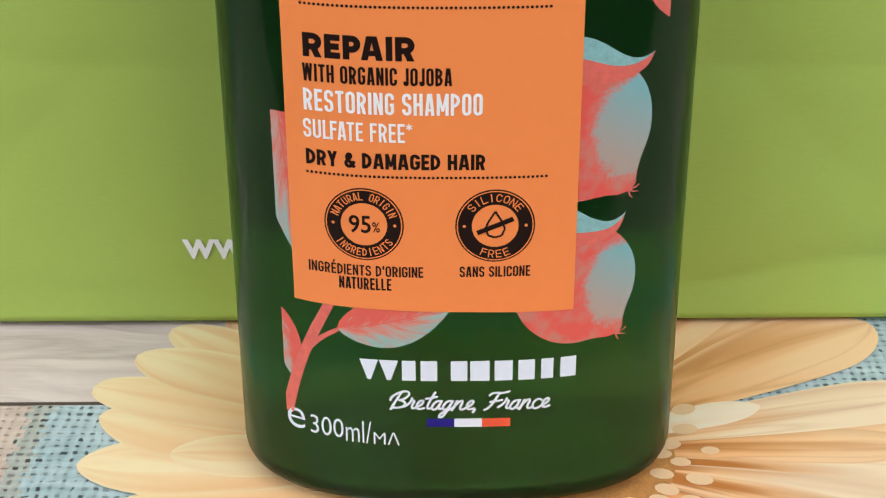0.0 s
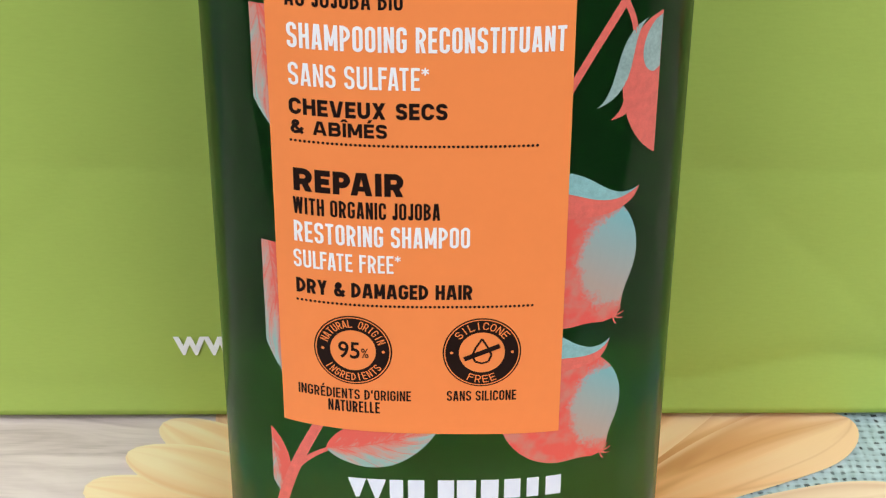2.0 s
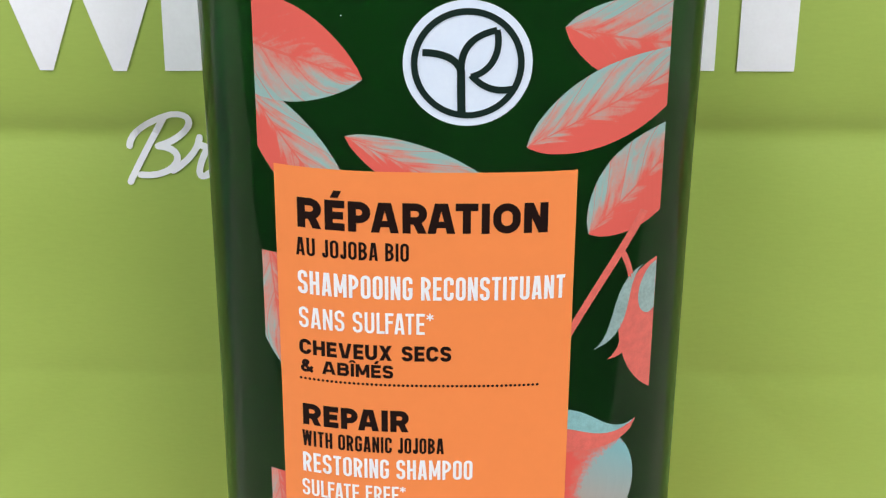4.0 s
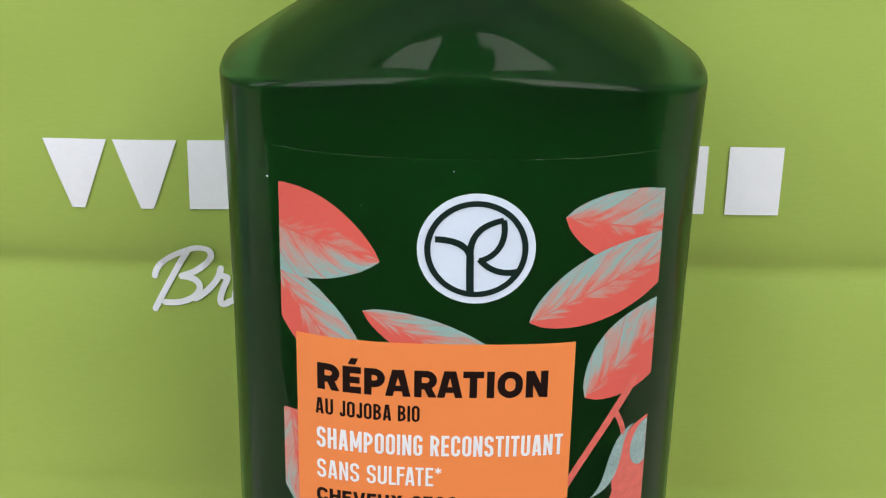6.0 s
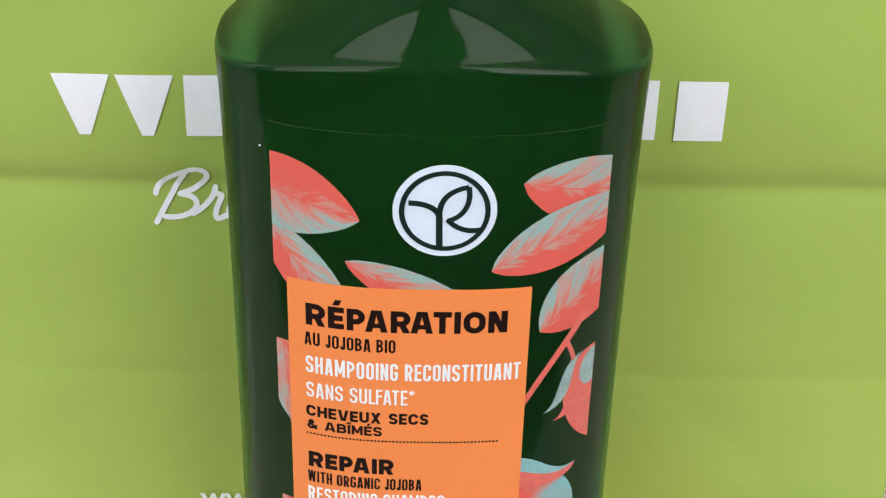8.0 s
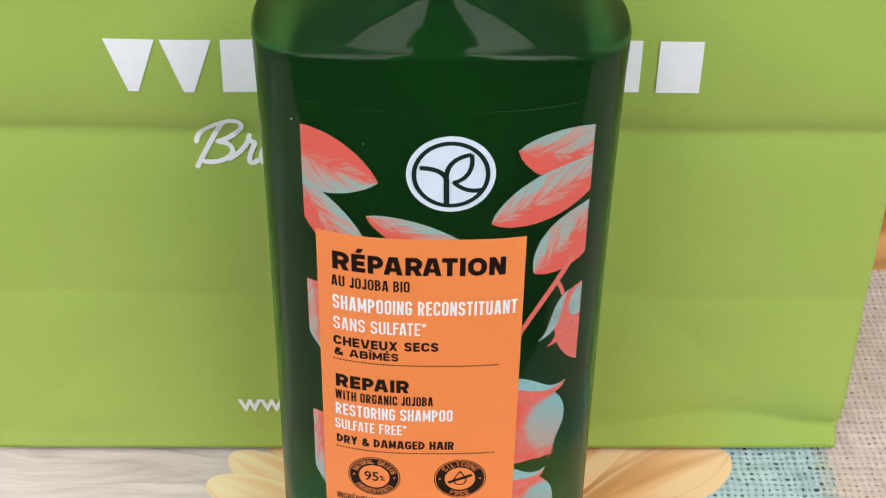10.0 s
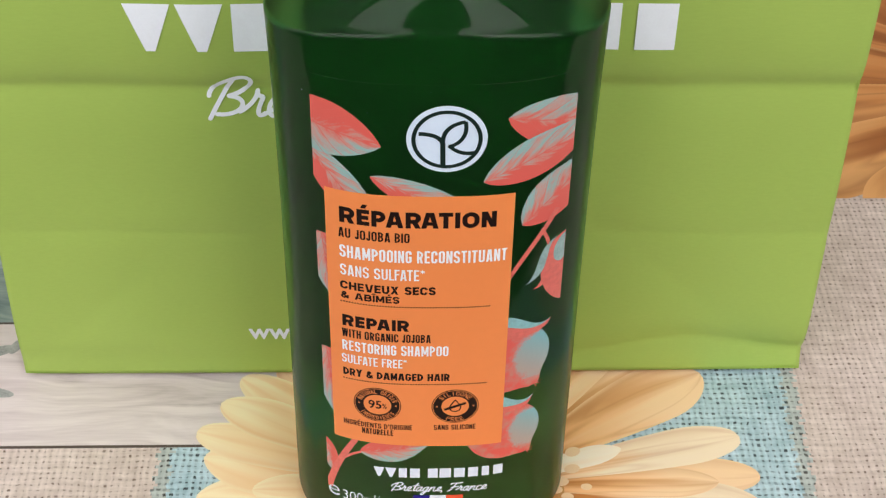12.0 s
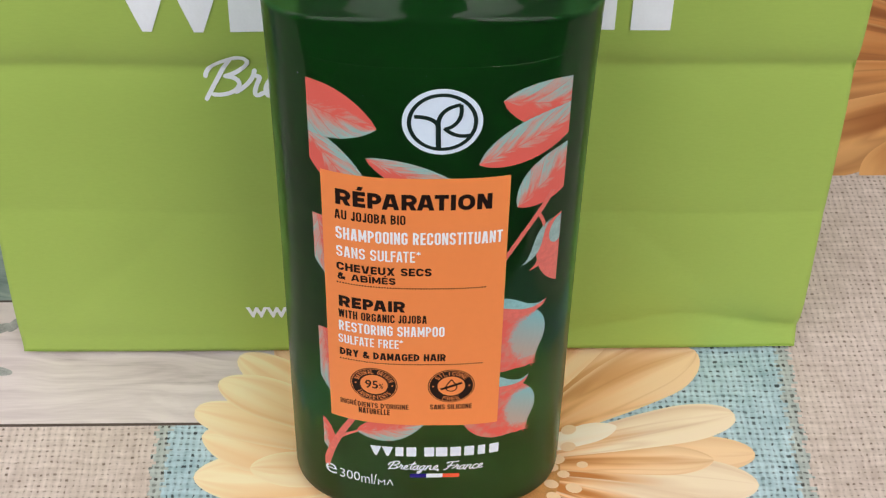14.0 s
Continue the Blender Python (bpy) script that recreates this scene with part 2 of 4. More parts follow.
def plank_print(name, dark, mid, pale):
    m = Mat(name, mid, 0.6)
    c = m.coords()
    info = m.node("ShaderNodeObjectInfo").outputs["Random"]
    comb = m.node("ShaderNodeCombineXYZ")
    x, y, _ = m.split(c)
    sway = m.math("MULTIPLY", m.noise(m.mapped(c, (18, 18, 1)), 1.0, 2), 0.02)
    m.link(m.math("MULTIPLY", x, 20), comb.inputs[0])
    m.link(m.math("MULTIPLY", m.math("ADD", y, sway), 130), comb.inputs[1])
    m.link(m.math("MULTIPLY", info, 20), comb.inputs[2])
    g = m.noise(comb.outputs[0], 1.0, 4, 0.55, 0.9)
    fine = m.noise(m.mapped(c, (120, 1800, 1)), 1.0, 3)
    f = m.math("ADD", m.math("MULTIPLY", g, 0.85), m.math("MULTIPLY", fine, 0.15))
    m.colour(m.ramp(f, [(0.27, dark), (0.42, mid), (0.58, pale)]))
    return m.m


M_BAG = bag_paper()
M_BAGPRINT = soft_variation("white_bag_ink", (0.86, 0.90, 0.97), 0.55, 0.03, 200)
M_GREEN = green_plastic()
M_CAP = soft_variation("black_cap_plastic", (0.012, 0.014, 0.018), 0.32, 0.15, 120, 0.05)
M_LABEL = soft_variation("orange_label", (0.90, 0.272, 0.080), 0.42, 0.02, 70, Specular_IOR_Level=0.3)
M_BLACK = soft_variation("dark_brown_ink", (0.014, 0.006, 0.005), 0.5, 0.1, 300, Specular_IOR_Level=0.15)
M_LETTER = soft_variation("cool_white_ink", (0.88, 0.89, 0.94), 0.45, 0.02, 300)
M_WHITE = soft_variation("white_ink", (0.72, 0.83, 1.0), 0.4, 0.03, 200)
M_LOGO = soft_variation("dark_green_ink", (0.008, 0.022, 0.018), 0.35, 0.1, 200)
M_CORAL = soft_variation("coral_ink", (0.72, 0.15, 0.12), 0.38, 0.15, 900)
M_MINT = soft_variation("mint_ink", (0.24, 0.48, 0.5), 0.38, 0.2, 900)
M_SEPAL = soft_variation("grey_mint_ink", (0.29, 0.43, 0.42), 0.38, 0.25, 300)
# pale colour that stands in for light gathered in the bottle's foot
M_BASE = soft_variation("foot_brightening_disc", (0.38, 0.31, 0.20), 0.6, 0.35, 130)
M_BACK = soft_variation("green_back_label", (0.20, 0.36, 0.20), 0.6, 0.2, 150)
M_BLUE = soft_variation("blue_ink", (0.012, 0.010, 0.22), 0.5, 0.05, 300, Specular_IOR_Level=0.2)
M_RED = soft_variation("red_ink", (0.75, 0.09, 0.04), 0.4, 0.05, 300)
M_FRUIT = fruit_print()
M_LEAVES = [leaf_print("leaf_print_a", True, 1.3, 0.05), leaf_print("leaf_print_b", False, 4.1, 0.05), leaf_print("leaf_print_c", False, 8.7), leaf_print("leaf_print_d", True, 12.2, 0.07), leaf_print("leaf_print_e", False, 15.5, 0.12)]
CREAM, GOLD, RUST, LINE = (1.0, 0.80, 0.60), (1.0, 0.60, 0.33), (0.60, 0.205, 0.05), (0.52, 0.18, 0.045)
M_PETAL = petal_print("cream_petal_print", CREAM, GOLD, RUST, LINE, 0.55, 0.38)
M_PETAL_WHITE = petal_print("pale_petal_print", (1.0, 0.86, 0.72), (1.0, 0.80, 0.62), (0.95, 0.62, 0.40), GOLD, 0.3, 0.5)
M_PETAL_SOFT = petal_print("soft_orange_petal_print", (1.0, 0.83, 0.55), (0.96, 0.575, 0.285), (0.88, 0.44, 0.17), (0.76, 0.36, 0.13), 0.42, 1.0)
M_PETAL_WARM = petal_print("deep_orange_petal_print", (1.0, 0.68, 0.42), (0.97, 0.52, 0.25), (0.66, 0.25, 0.07), LINE, 0.7, 0.7)
M_PETAL_DARK = petal_print("amber_petal_print", (0.86, 0.45, 0.17), (0.68, 0.27, 0.075), (0.36, 0.11, 0.02), (0.30, 0.085, 0.015), 1.0, 0.8)
M_DISC = soft_variation("flower_disc_print", (0.60, 0.27, 0.085), 0.55, 0.3, 300)
M_STAMEN = soft_variation("stamen_print", (1.0, 0.63, 0.40), 0.5, 0.15, 400)
M_BURLAP = burlap_print("beige_burlap_print", (0.56, 0.445, 0.40), (0.83, 0.70, 0.655), (0.20, 0.135, 0.105), 0.0017, 1.04)
M_TEAL = burlap_print("teal_burlap_print", (0.30, 0.44, 0.51), (0.64, 0.79, 0.87), (0.035, 0.050, 0.062), 0.0017, 1.28)
M_FRINGE = burlap_print("frayed_burlap_print", (0.36, 0.40, 0.40), (0.62, 0.65, 0.63), (0.05, 0.045, 0.04), 0.0017, 1.5)
M_PLANK = plank_print("plank_print", (0.40, 0.325, 0.325), (0.64, 0.54, 0.545), (0.79, 0.69, 0.69))
M_PLANK_TEAL = plank_print("teal_plank_print", (0.10, 0.15, 0.15), (0.22, 0.29, 0.28), (0.36, 0.42, 0.40))
M_SPRIG = soft_variation("sprig_print", (0.36, 0.36, 0.35), 0.6, 0.4, 300)
M_GROOVE = soft_variation("plank_gap_print", (0.10, 0.07, 0.06), 0.7, 0.2, 100)
M_WALL = soft_variation("wall_paint", (0.36, 0.355, 0.345), 0.8, 0.03, 3, 0.05)
# for the south wall out of view: dark so the bottle's front mirrors little light
M_WALL_DARK = soft_variation("unseen_dark_wall", (0.07, 0.07, 0.065), 0.8, 0.06, 3, 0.05)
M_CEIL = soft_variation("ceiling_paint", (0.8, 0.79, 0.77), 0.85, 0.02, 3)
M_FLOOR = soft_variation("floor_laminate", (0.08, 0.05, 0.035), 0.5, 0.2, 6)
M_WOOD = soft_variation("table_wood", (0.25, 0.16, 0.09), 0.45, 0.2, 12)
M_FRAME = soft_variation("window_paint", (0.8, 0.8, 0.79), 0.4, 0.03, 20)


# ---- building ----
def link_mesh(name, bm, material, parent=None, label="", smooth=False):
    me = bpy.data.meshes.new(name)
    bm.normal_update()
    bm.to_mesh(me)
    bm.free()
    if material:
        me.materials.append(material)
    if smooth:
        me.polygons.foreach_set("use_smooth", [True] * len(me.polygons))
    ob = new(name, me)
    if parent is not None:
        ob.parent = parent
    if label:
        ob["label"] = label
    return ob


def part(name, bm, material, parent, label="", smooth=False):
    return link_mesh(name, bm, material, parent, label, smooth)


def box_bm(x0, x1, y0, y1, z0, z1, bevel=0.0):
    bm = bmesh.new()
    bmesh.ops.create_cube(bm, size=1)
    for v in bm.verts:
        v.co = Vector((x0 + (v.co.x + 0.5) * (x1 - x0), y0 + (v.co.y + 0.5) * (y1 - y0), z0 + (v.co.z + 0.5) * (z1 - z0)))
    if bevel:
        bmesh.ops.bevel(bm, geom=bm.edges[:], offset=bevel, segments=2, affect="EDGES", profile=0.5)
    return bm


def thing(name, label, category, loc=(0, 0, 0), group=""):
    ob = new(name)
    ob.location = loc
    ob.empty_display_size = 0.02
    return tagged(ob, label, category, group)


# ---- room ----
def wall(name, *b):
    return tagged(link_mesh(name, box_bm(*b), M_WALL), "plain grey painted wall of the room", "wall", kind="structure")


T = 0.12
tagged(link_mesh("floor", box_bm(-ROOM_X - T, ROOM_X + T, ROOM_S - T, ROOM_N + T, FLOOR - 0.1, FLOOR), M_FLOOR), "brown laminate floor under the table", "floor", kind="structure")
tagged(link_mesh("ceiling", box_bm(-ROOM_X - T, ROOM_X + T, ROOM_S - T, ROOM_N + T, CEIL, CEIL + 0.1), M_CEIL), "plain white painted ceiling", "ceiling", kind="structure")
wall("wall_north", -ROOM_X, ROOM_X, ROOM_N, ROOM_N + T, FLOOR, CEIL)
def join(boxes):
    bm = bmesh.new()
    for b in boxes:
        piece = box_bm(*b)
        me = bpy.data.meshes.new("piece")
        piece.to_mesh(me)
        piece.free()
        bm.from_mesh(me)
        bpy.data.meshes.remove(me)
    return bm


W0, W1, WS, WH = -0.4, 0.2, 0.25, 1.65  # the opening in the west wall
xs = (-ROOM_X - T, -ROOM_X)
tagged(link_mesh("wall_west", join([(*xs, ROOM_S - T, ROOM_N + T, FLOOR, WS), (*xs, ROOM_S - T, ROOM_N + T, WH, CEIL), (*xs, ROOM_S - T, W0, WS, WH), (*xs, W1, ROOM_N + T, WS, WH)]), M_WALL), "plain grey painted wall with one window", "wall", kind="structure")
win = tagged(new("window_3"), "white painted window letting in daylight", "window", kind="structure")
xs = (-ROOM_X - 0.09, -ROOM_X - 0.03)
for b in ((*xs, W0, W0 + 0.05, WS, WH), (*xs, W1 - 0.05, W1, WS, WH), (*xs, W0 + 0.05, W1 - 0.05, WS, WS + 0.05), (*xs, W0 + 0.05, W1 - 0.05, WH - 0.05, WH), (*xs, -0.125, -0.075, WS + 0.05, WH - 0.05)):
    part("window_frame", box_bm(*b, bevel=0.004), M_FRAME, win)
wall("wall_east", ROOM_X, ROOM_X + T, ROOM_S - T, ROOM_N + T, FLOOR, CEIL)
edges = [-ROOM_X, WINDOWS[0][0] - WINDOWS[0][1] / 2, WINDOWS[0][0] + WINDOWS[0][1] / 2, WINDOWS[1][0] - WINDOWS[1][1] / 2, WINDOWS[1][0] + WINDOWS[1][1] / 2, ROOM_X]
bm = join([(a, b, ROOM_S - T, ROOM_S, z0, z1) for a, b, z0, z1 in ((edges[0], edges[5], FLOOR, SILL), (edges[0], edges[5], HEAD, CEIL), (edges[0], edges[1], SILL, HEAD), (edges[2], edges[3], SILL, HEAD), (edges[4], edges[5], SILL, HEAD))])
# unseen wall, given a dark colour to keep reflections in the bottle dim
tagged(link_mesh("wall_south", bm, M_WALL_DARK), "unseen wall with two windows, darkened to dim reflections in the bottle", "wall", kind="structure")
for n, (cx, w) in enumerate(WINDOWS):
    win = tagged(new("window_%d" % (n + 1)), "white painted window letting in daylight", "window", kind="structure")
    y0, y1 = ROOM_S - 0.09, ROOM_S - 0.03
    for b in ((cx - w / 2, cx - w / 2 + 0.05, y0, y1, SILL, HEAD), (cx + w / 2 - 0.05, cx + w / 2, y0, y1, SILL, HEAD),
              (cx - w / 2 + 0.05, cx + w / 2 - 0.05, y0, y1, SILL, SILL + 0.05), (cx - w / 2 + 0.05, cx + w / 2 - 0.05, y0, y1, HEAD - 0.05, HEAD), (cx - 0.025, cx + 0.025, y0, y1, SILL + 0.05, HEAD - 0.05)):
        part("window_frame", box_bm(*b, bevel=0.004), M_FRAME, win)

# ---- table and its printed tablecloth ----
TOP = -0.0016
table = thing("table", "brown wooden table under the printed tablecloth", "table", (0, 0.31, FLOOR))
hgt = -FLOOR + TOP - 0.0012
part("tabletop", box_bm(-0.6, 0.6, -0.4, 0.4, hgt - 0.03, hgt, 0.004), M_WOOD, table)
for sx in (-1, 1):
    for sy in (-1, 1):
        part("leg", box_bm(sx * 0.55 - 0.03, sx * 0.55 + 0.03, sy * 0.35 - 0.03, sy * 0.35 + 0.03, 0, hgt - 0.03, 0.004), M_WOOD, table)

cloth = thing("tablecloth", "printed tablecloth with yellow daisies, burlap and grey planks", "tablecloth", (0, 0, TOP))
part("cloth_sheet", box_bm(-0.602, 0.602, -0.092, 0.712, -0.001, 0), M_BURLAP, cloth, "beige burlap print")
part("cloth_drop", box_bm(-0.602, 0.602, -0.093, -0.0915, -0.18, -0.001), M_BURLAP, cloth, "beige burlap print")



def flat_grid(x0, x1, y0, y1, z, ragged=0.0, nx=40, ny=40, seed=0):
    """A flat printed patch with uneven, frayed left and right borders."""
    rnd = random.Random(seed)
    bm = bmesh.new()
    rows = []
    for j in range(ny + 1):
        y = y0 + (y1 - y0) * j / ny
        a = x0 + rnd.uniform(-ragged, ragged)
        b = x1 + rnd.uniform(-ragged, ragged)
        rows.append([bm.verts.new((a + (b - a) * i / nx, y, z)) for i in range(nx + 1)])
    for r, s in zip(rows, rows[1:]):
        for i in range(nx):
            bm.faces.new((r[i], r[i + 1], s[i + 1], s[i]))
    return bm


LAYER, BAG_Y = 0.00012, 0.0355
def frayed_bm(x0, x1, z, fray, seed, lean0=0.0, lean1=0.0):
    """One flat strip of cloth whose threads end unevenly on both long sides."""
    rnd = random.Random(seed)
    west, east, y = [], [], -0.091
    while y < 0.36:
        dy = rnd.uniform(0.0005, 0.0011)
        a, b = x0 + lean0 * (y - BAG_Y) + rnd.uniform(-fray, fray), x1 + lean1 * (y - BAG_Y) + rnd.uniform(-fray, fray)
        west += [(a, y, z), (a, y + dy, z)]
        east += [(b, y, z), (b, y + dy, z)]
        y += dy
    bm = bmesh.new()
    w, e = [bm.verts.new(p) for p in west], [bm.verts.new(p) for p in east]
    for k in range(len(w) - 1):
        bm.faces.new((w[k], e[k], e[k + 1], w[k + 1]))
    return bm


part("teal_runner", frayed_bm(-0.0682, 0.0982, LAYER, 0.0008, 3, 0.0, 0.06), M_TEAL, cloth, "faded teal burlap print with frayed borders")
part("frayed_border", frayed_bm(-0.0700, -0.0665, 1.2 * LAYER, 0.0010, 5), M_FRINGE, cloth, "loosely woven grey border print")
part("frayed_border", frayed_bm(0.0965, 0.1000, 1.2 * LAYER, 0.0010, 6, 0.06, 0.06), M_FRINGE, cloth, "loosely woven grey border print")
# grey planks on the left, behind the line where they meet the burlap
for k, (y0, y1, mat) in enumerate(((0.0105, 0.0566, M_PLANK), (0.0574, 0.105, M_PLANK_TEAL), (0.1058, 0.16, M_PLANK_TEAL), (0.1608, 0.22, M_PLANK), (0.2208, 0.33, M_PLANK))):
    part("plank", flat_grid(-0.5, 0.02, y0, y1, 2 * LAYER, 0.0, 6, 2), mat, cloth)
part("plank_gap", flat_grid(-0.5, 0.02, 0.0096, 0.33, 1.5 * LAYER, 0.0, 2, 2), M_GROOVE, cloth)


def petal_bm(length, width, blunt=0.6, bend=0.0, start=0.2, nu=22, nv=8):
    """A flat petal along +x from the flower's centre, with u along it and v across."""
    bm = bmesh.new()
    uvl = bm.loops.layers.uv.new("UVMap")
    grid = []
    for i in range(nu + 1):
        u = i / nu
        s = start + (1 - start) * u
        u = 1 - (1 - u) ** 1.5
        s = start + (1 - start) * u
        w = width * (0.22 + 0.78 * math.sin(min(1.0, u * 1.2) * math.pi / 2)) * max(0.0, 1 - max(0.0, (u - 0.72) / 0.28) ** 2) ** blunt
        grid.append([(bm.verts.new((length * s, bend * length * u * u + w * (j / nv - 0.5), 0)), (u, j / nv)) for j in range(nv + 1)])
    for a, b in zip(grid, grid[1:]):
        for j in range(nv):
            quad = (a[j], b[j], b[j + 1], a[j + 1])
            f = bm.faces.new([q[0] for q in quad])
            for lp, q in zip(f.loops, quad):
                lp[uvl].uv = q[1]
    return bm


def flower(cx, cy, tips, material, layer, disc, seed, inner, south=None):
    rnd = random.Random(seed)
    shapes = []
    for k in range(5):
        ob = part("petal", petal_bm(1.0, 0.175 + 0.015 * k, 0.44 + 0.05 * k, rnd.uniform(-0.05, 0.05)), material, cloth)
        shapes.append(ob.data)
        bpy.data.objects.remove(ob)
    n = 0
    for ang, rad, wide, paint in tips:
        ob = new("petal", shapes[n % 5])
        ob.parent = cloth
        ob.material_slots[0].link = "OBJECT"
        ob.material_slots[0].material = paint
        ob.location = (cx, cy, layer + LAYER * 0.09 * n)
        ob.rotation_euler = (0, 0, radians(ang))
        ob.scale = (rad, rad * wide, 1)
        if south is not None:
            # the print ends where the burlap begins
            m4 = Matrix.LocRotScale(ob.location, ob.rotation_euler, ob.scale)
            bm = bmesh.new()
            bm.from_mesh(ob.data)
            bm.transform(m4)
            bmesh.ops.bisect_plane(bm, geom=bm.verts[:] + bm.edges[:] + bm.faces[:], plane_co=(0, south, 0), plane_no=(0, -1, 0), clear_outer=True)
            bm.transform(m4.inverted())
            ob.data = ob.data.copy()
            bm.to_mesh(ob.data)
            bm.free()
            if not ob.data.polygons:
                bpy.data.objects.remove(ob)
        n += 1
    for k in range(inner):
        ob = new("petal", shapes[n % 5])
        ob.parent = cloth
        ob.material_slots[0].link = "OBJECT"
        ob.material_slots[0].material = M_PETAL_WHITE
        ob.location = (cx, cy, layer + LAYER * 0.09 * n)
        ob.rotation_euler = (0, 0, radians(21.8 + k * 360 / inner + rnd.uniform(-4, 4) * (k > 0)))
        r = disc * (1.85 if k == 0 else rnd.uniform(1.5, 2.0))
        ob.scale = (r, r * 0.72, 1)
        n += 1
    top = layer + LAYER * 0.09 * (n + 1)
    bm = bmesh.new()
    bmesh.ops.create_circle(bm, cap_ends=True, radius=disc, segments=48, matrix=Matrix.Translation((cx, cy, top)))
    part("flower_disc", bm, M_DISC, cloth, "rust brown flower centre print")
    bm = bmesh.new()
    bmesh.ops.create_circle(bm, cap_ends=True, radius=1, segments=12)
    ob = part("stamen", bm, M_STAMEN, cloth)
    dot = ob.data
    bpy.data.objects.remove(ob)
    spots = []
    while len(spots) < 66:
        a, r = rnd.uniform(0, 2 * math.pi), disc * rnd.uniform(0.84, 1.30)
        p = (cx + r * math.cos(a), cy + r * math.sin(a))
        if all(math.dist(p, q) > 0.0030 for q in spots):
            spots.append(p)
            ob = new("stamen", dot)
            ob.parent = cloth
            ob.location = (*p, top + LAYER * 0.1)
            w = rnd.uniform(0.0011, 0.0016)
            ob.rotation_euler = (0, 0, a)
            ob.scale = (w * 1.35, w, 1)


for k, (x, y, w, d, turn) in enumerate(((-0.119, 0.0455, 0.011, 0.004, 20), (-0.114, 0.0475, 0.006, 0.003, 70), (-0.117, 0.0300, 0.012, 0.0035, -12), (-0.124, 0.049, 0.012, 0.004, -30))):
    bm = bmesh.new()
    bmesh.ops.create_circle(bm, cap_ends=True, radius=0.5, segments=20, matrix=Matrix.Translation((x, y, (2.3 + 0.15 * k) * LAYER)) @ Matrix.Rotation(radians(turn), 4, "Z") @ Matrix.Diagonal((w, d, 1, 1)))
    part("sprig_print", bm, M_SPRIG, cloth, "dark grey-green printed sprig")

rest = [(a, 0.070 + 0.004 * ((a * 7) % 3) / 2, 1.0, M_PETAL_WARM if a % 2 else M_PETAL) for a in (45, 57, 70, 83, 96, 108, 120, 133, 141, 208, 220, 232, 245, 257, 269, 281, 293, 305, 317, 329, 342)]
# lowest first: the petals that lie round the bottle's foot
seen = [(5.4, 0.0722, 0.95, M_PETAL_WARM), (-4.6, 0.0716, 1.0, M_PETAL), (36.0, 0.0745, 1.22, M_PETAL_WARM), (3.6, 0.0612, 0.72, M_PETAL_WARM), (15.8, 0.0712, 1.05, M_PETAL), (-15, 0.071, 1.0, M_PETAL),
        (196, 0.070, 1.0, M_PETAL_SOFT), (184, 0.0712, 1.05, M_PETAL_SOFT), (173.5, 0.0712, 1.1, M_PETAL_SOFT), (165.8, 0.0758, 1.0, M_PETAL_SOFT), (149.5, 0.0745, 0.95, M_PETAL_SOFT), (156, 0.0742, 0.95, M_PETAL_SOFT), (181.4, 0.0572, 0.95, M_PETAL_SOFT)]
flower(0.012, -0.006, rest + seen, M_PETAL, 3 * LAYER, 0.0215, 4, 1)
flower(0.215, 0.175, [(a, 0.105 + 0.008 * (a % 3), 1.5, M_PETAL_DARK) for a in range(0, 360, 19)], M_PETAL_DARK, LAYER * 0.2, 0.03, 9, 0, 0.1125)


# ---- green paper bag ----
BW0, BW1, BY, BH, BD, LEAN = -0.109, 0.1015, BAG_Y, 0.27, 0.085, 0.0184


def bag_front(x, z):
    """Depth of the front panel: it leans back a little and keeps its folds."""
    y = BY + LEAN * z
    def fold(d, depth, width):
        return depth * math.exp(-abs(d) / width)
    y += fold(z - 0.0915, 0.0022, 0.012 if z < 0.0915 else 0.0035)
    y += fold(z - 0.0478 + 0.008 * x, 0.0005, 0.003) * (1 if abs(x) > 0.035 else 0.3)
    low = max(0.0, min(1.0, (0.062 - z) / 0.02))
    y += fold((x - 0.0477) * 0.70 + (z - 0.0476) * 0.72, 0.00045, 0.005) * low * max(0.0, min(1.0, (x - 0.02) / 0.03))
    y += fold((x + 0.053) * 0.68 - (z - 0.054) * 0.735, 0.00045, 0.005) * low * max(0.0, min(1.0, (-0.03 - x) / 0.03))
    # the turned-up bottom strip, whose crease arches and dips towards the east corner
    strip = 0.0060 + 0.0055 * math.exp(-((x - 0.070) / 0.019) ** 2)
    part_in = max(0.0, min(1.0, (x + 0.02) / 0.11)) * 0.75 + 0.25
    part_in *= 1 + 0.6 * max(0.0, (x - 0.06) / 0.0415)
    y += 0.0017 * part_in * (z / strip if z < strip else math.exp(-(z - strip) / 0.005))
    y += (0.0016 * noise.noise((x * 14, z * 14, 3.1)) + 0.0006 * noise.noise((x * 45, z * 45, 7.7))) * min(1.0, z / 0.01)
    return y


bag = thing("paper_bag", "lime green paper bag with white print, standing upright", "bag", (0, 0, 0))


def panel_bm(nx, nz, where, flip=False):
    bm = bmesh.new()
    rows = [[bm.verts.new(where(i / nx, j / nz)) for i in range(nx + 1)] for j in range(nz + 1)]
    for r, s in zip(rows, rows[1:]):
        for i in range(nx):
            f = (r[i], r[i + 1], s[i + 1], s[i])
            bm.faces.new(f[::-1] if flip else f)
    return bm


def solid(ob, thick):
    mod = ob.modifiers.new("thickness", "SOLIDIFY")
    mod.thickness, mod.offset = thick, -1.0
    return ob


def front(u, v):
    x, z = BW0 + (BW1 - BW0) * u, BH * v
    return (x, bag_front(x, z), z)


def side_west(u, v):
    z = BH * v
    y0 = bag_front(BW0, z)
    return (BW0 + 0.012 * math.sin(u * math.pi) * v, y0 + 0.0004 + (BY + BD - y0) * u, z)


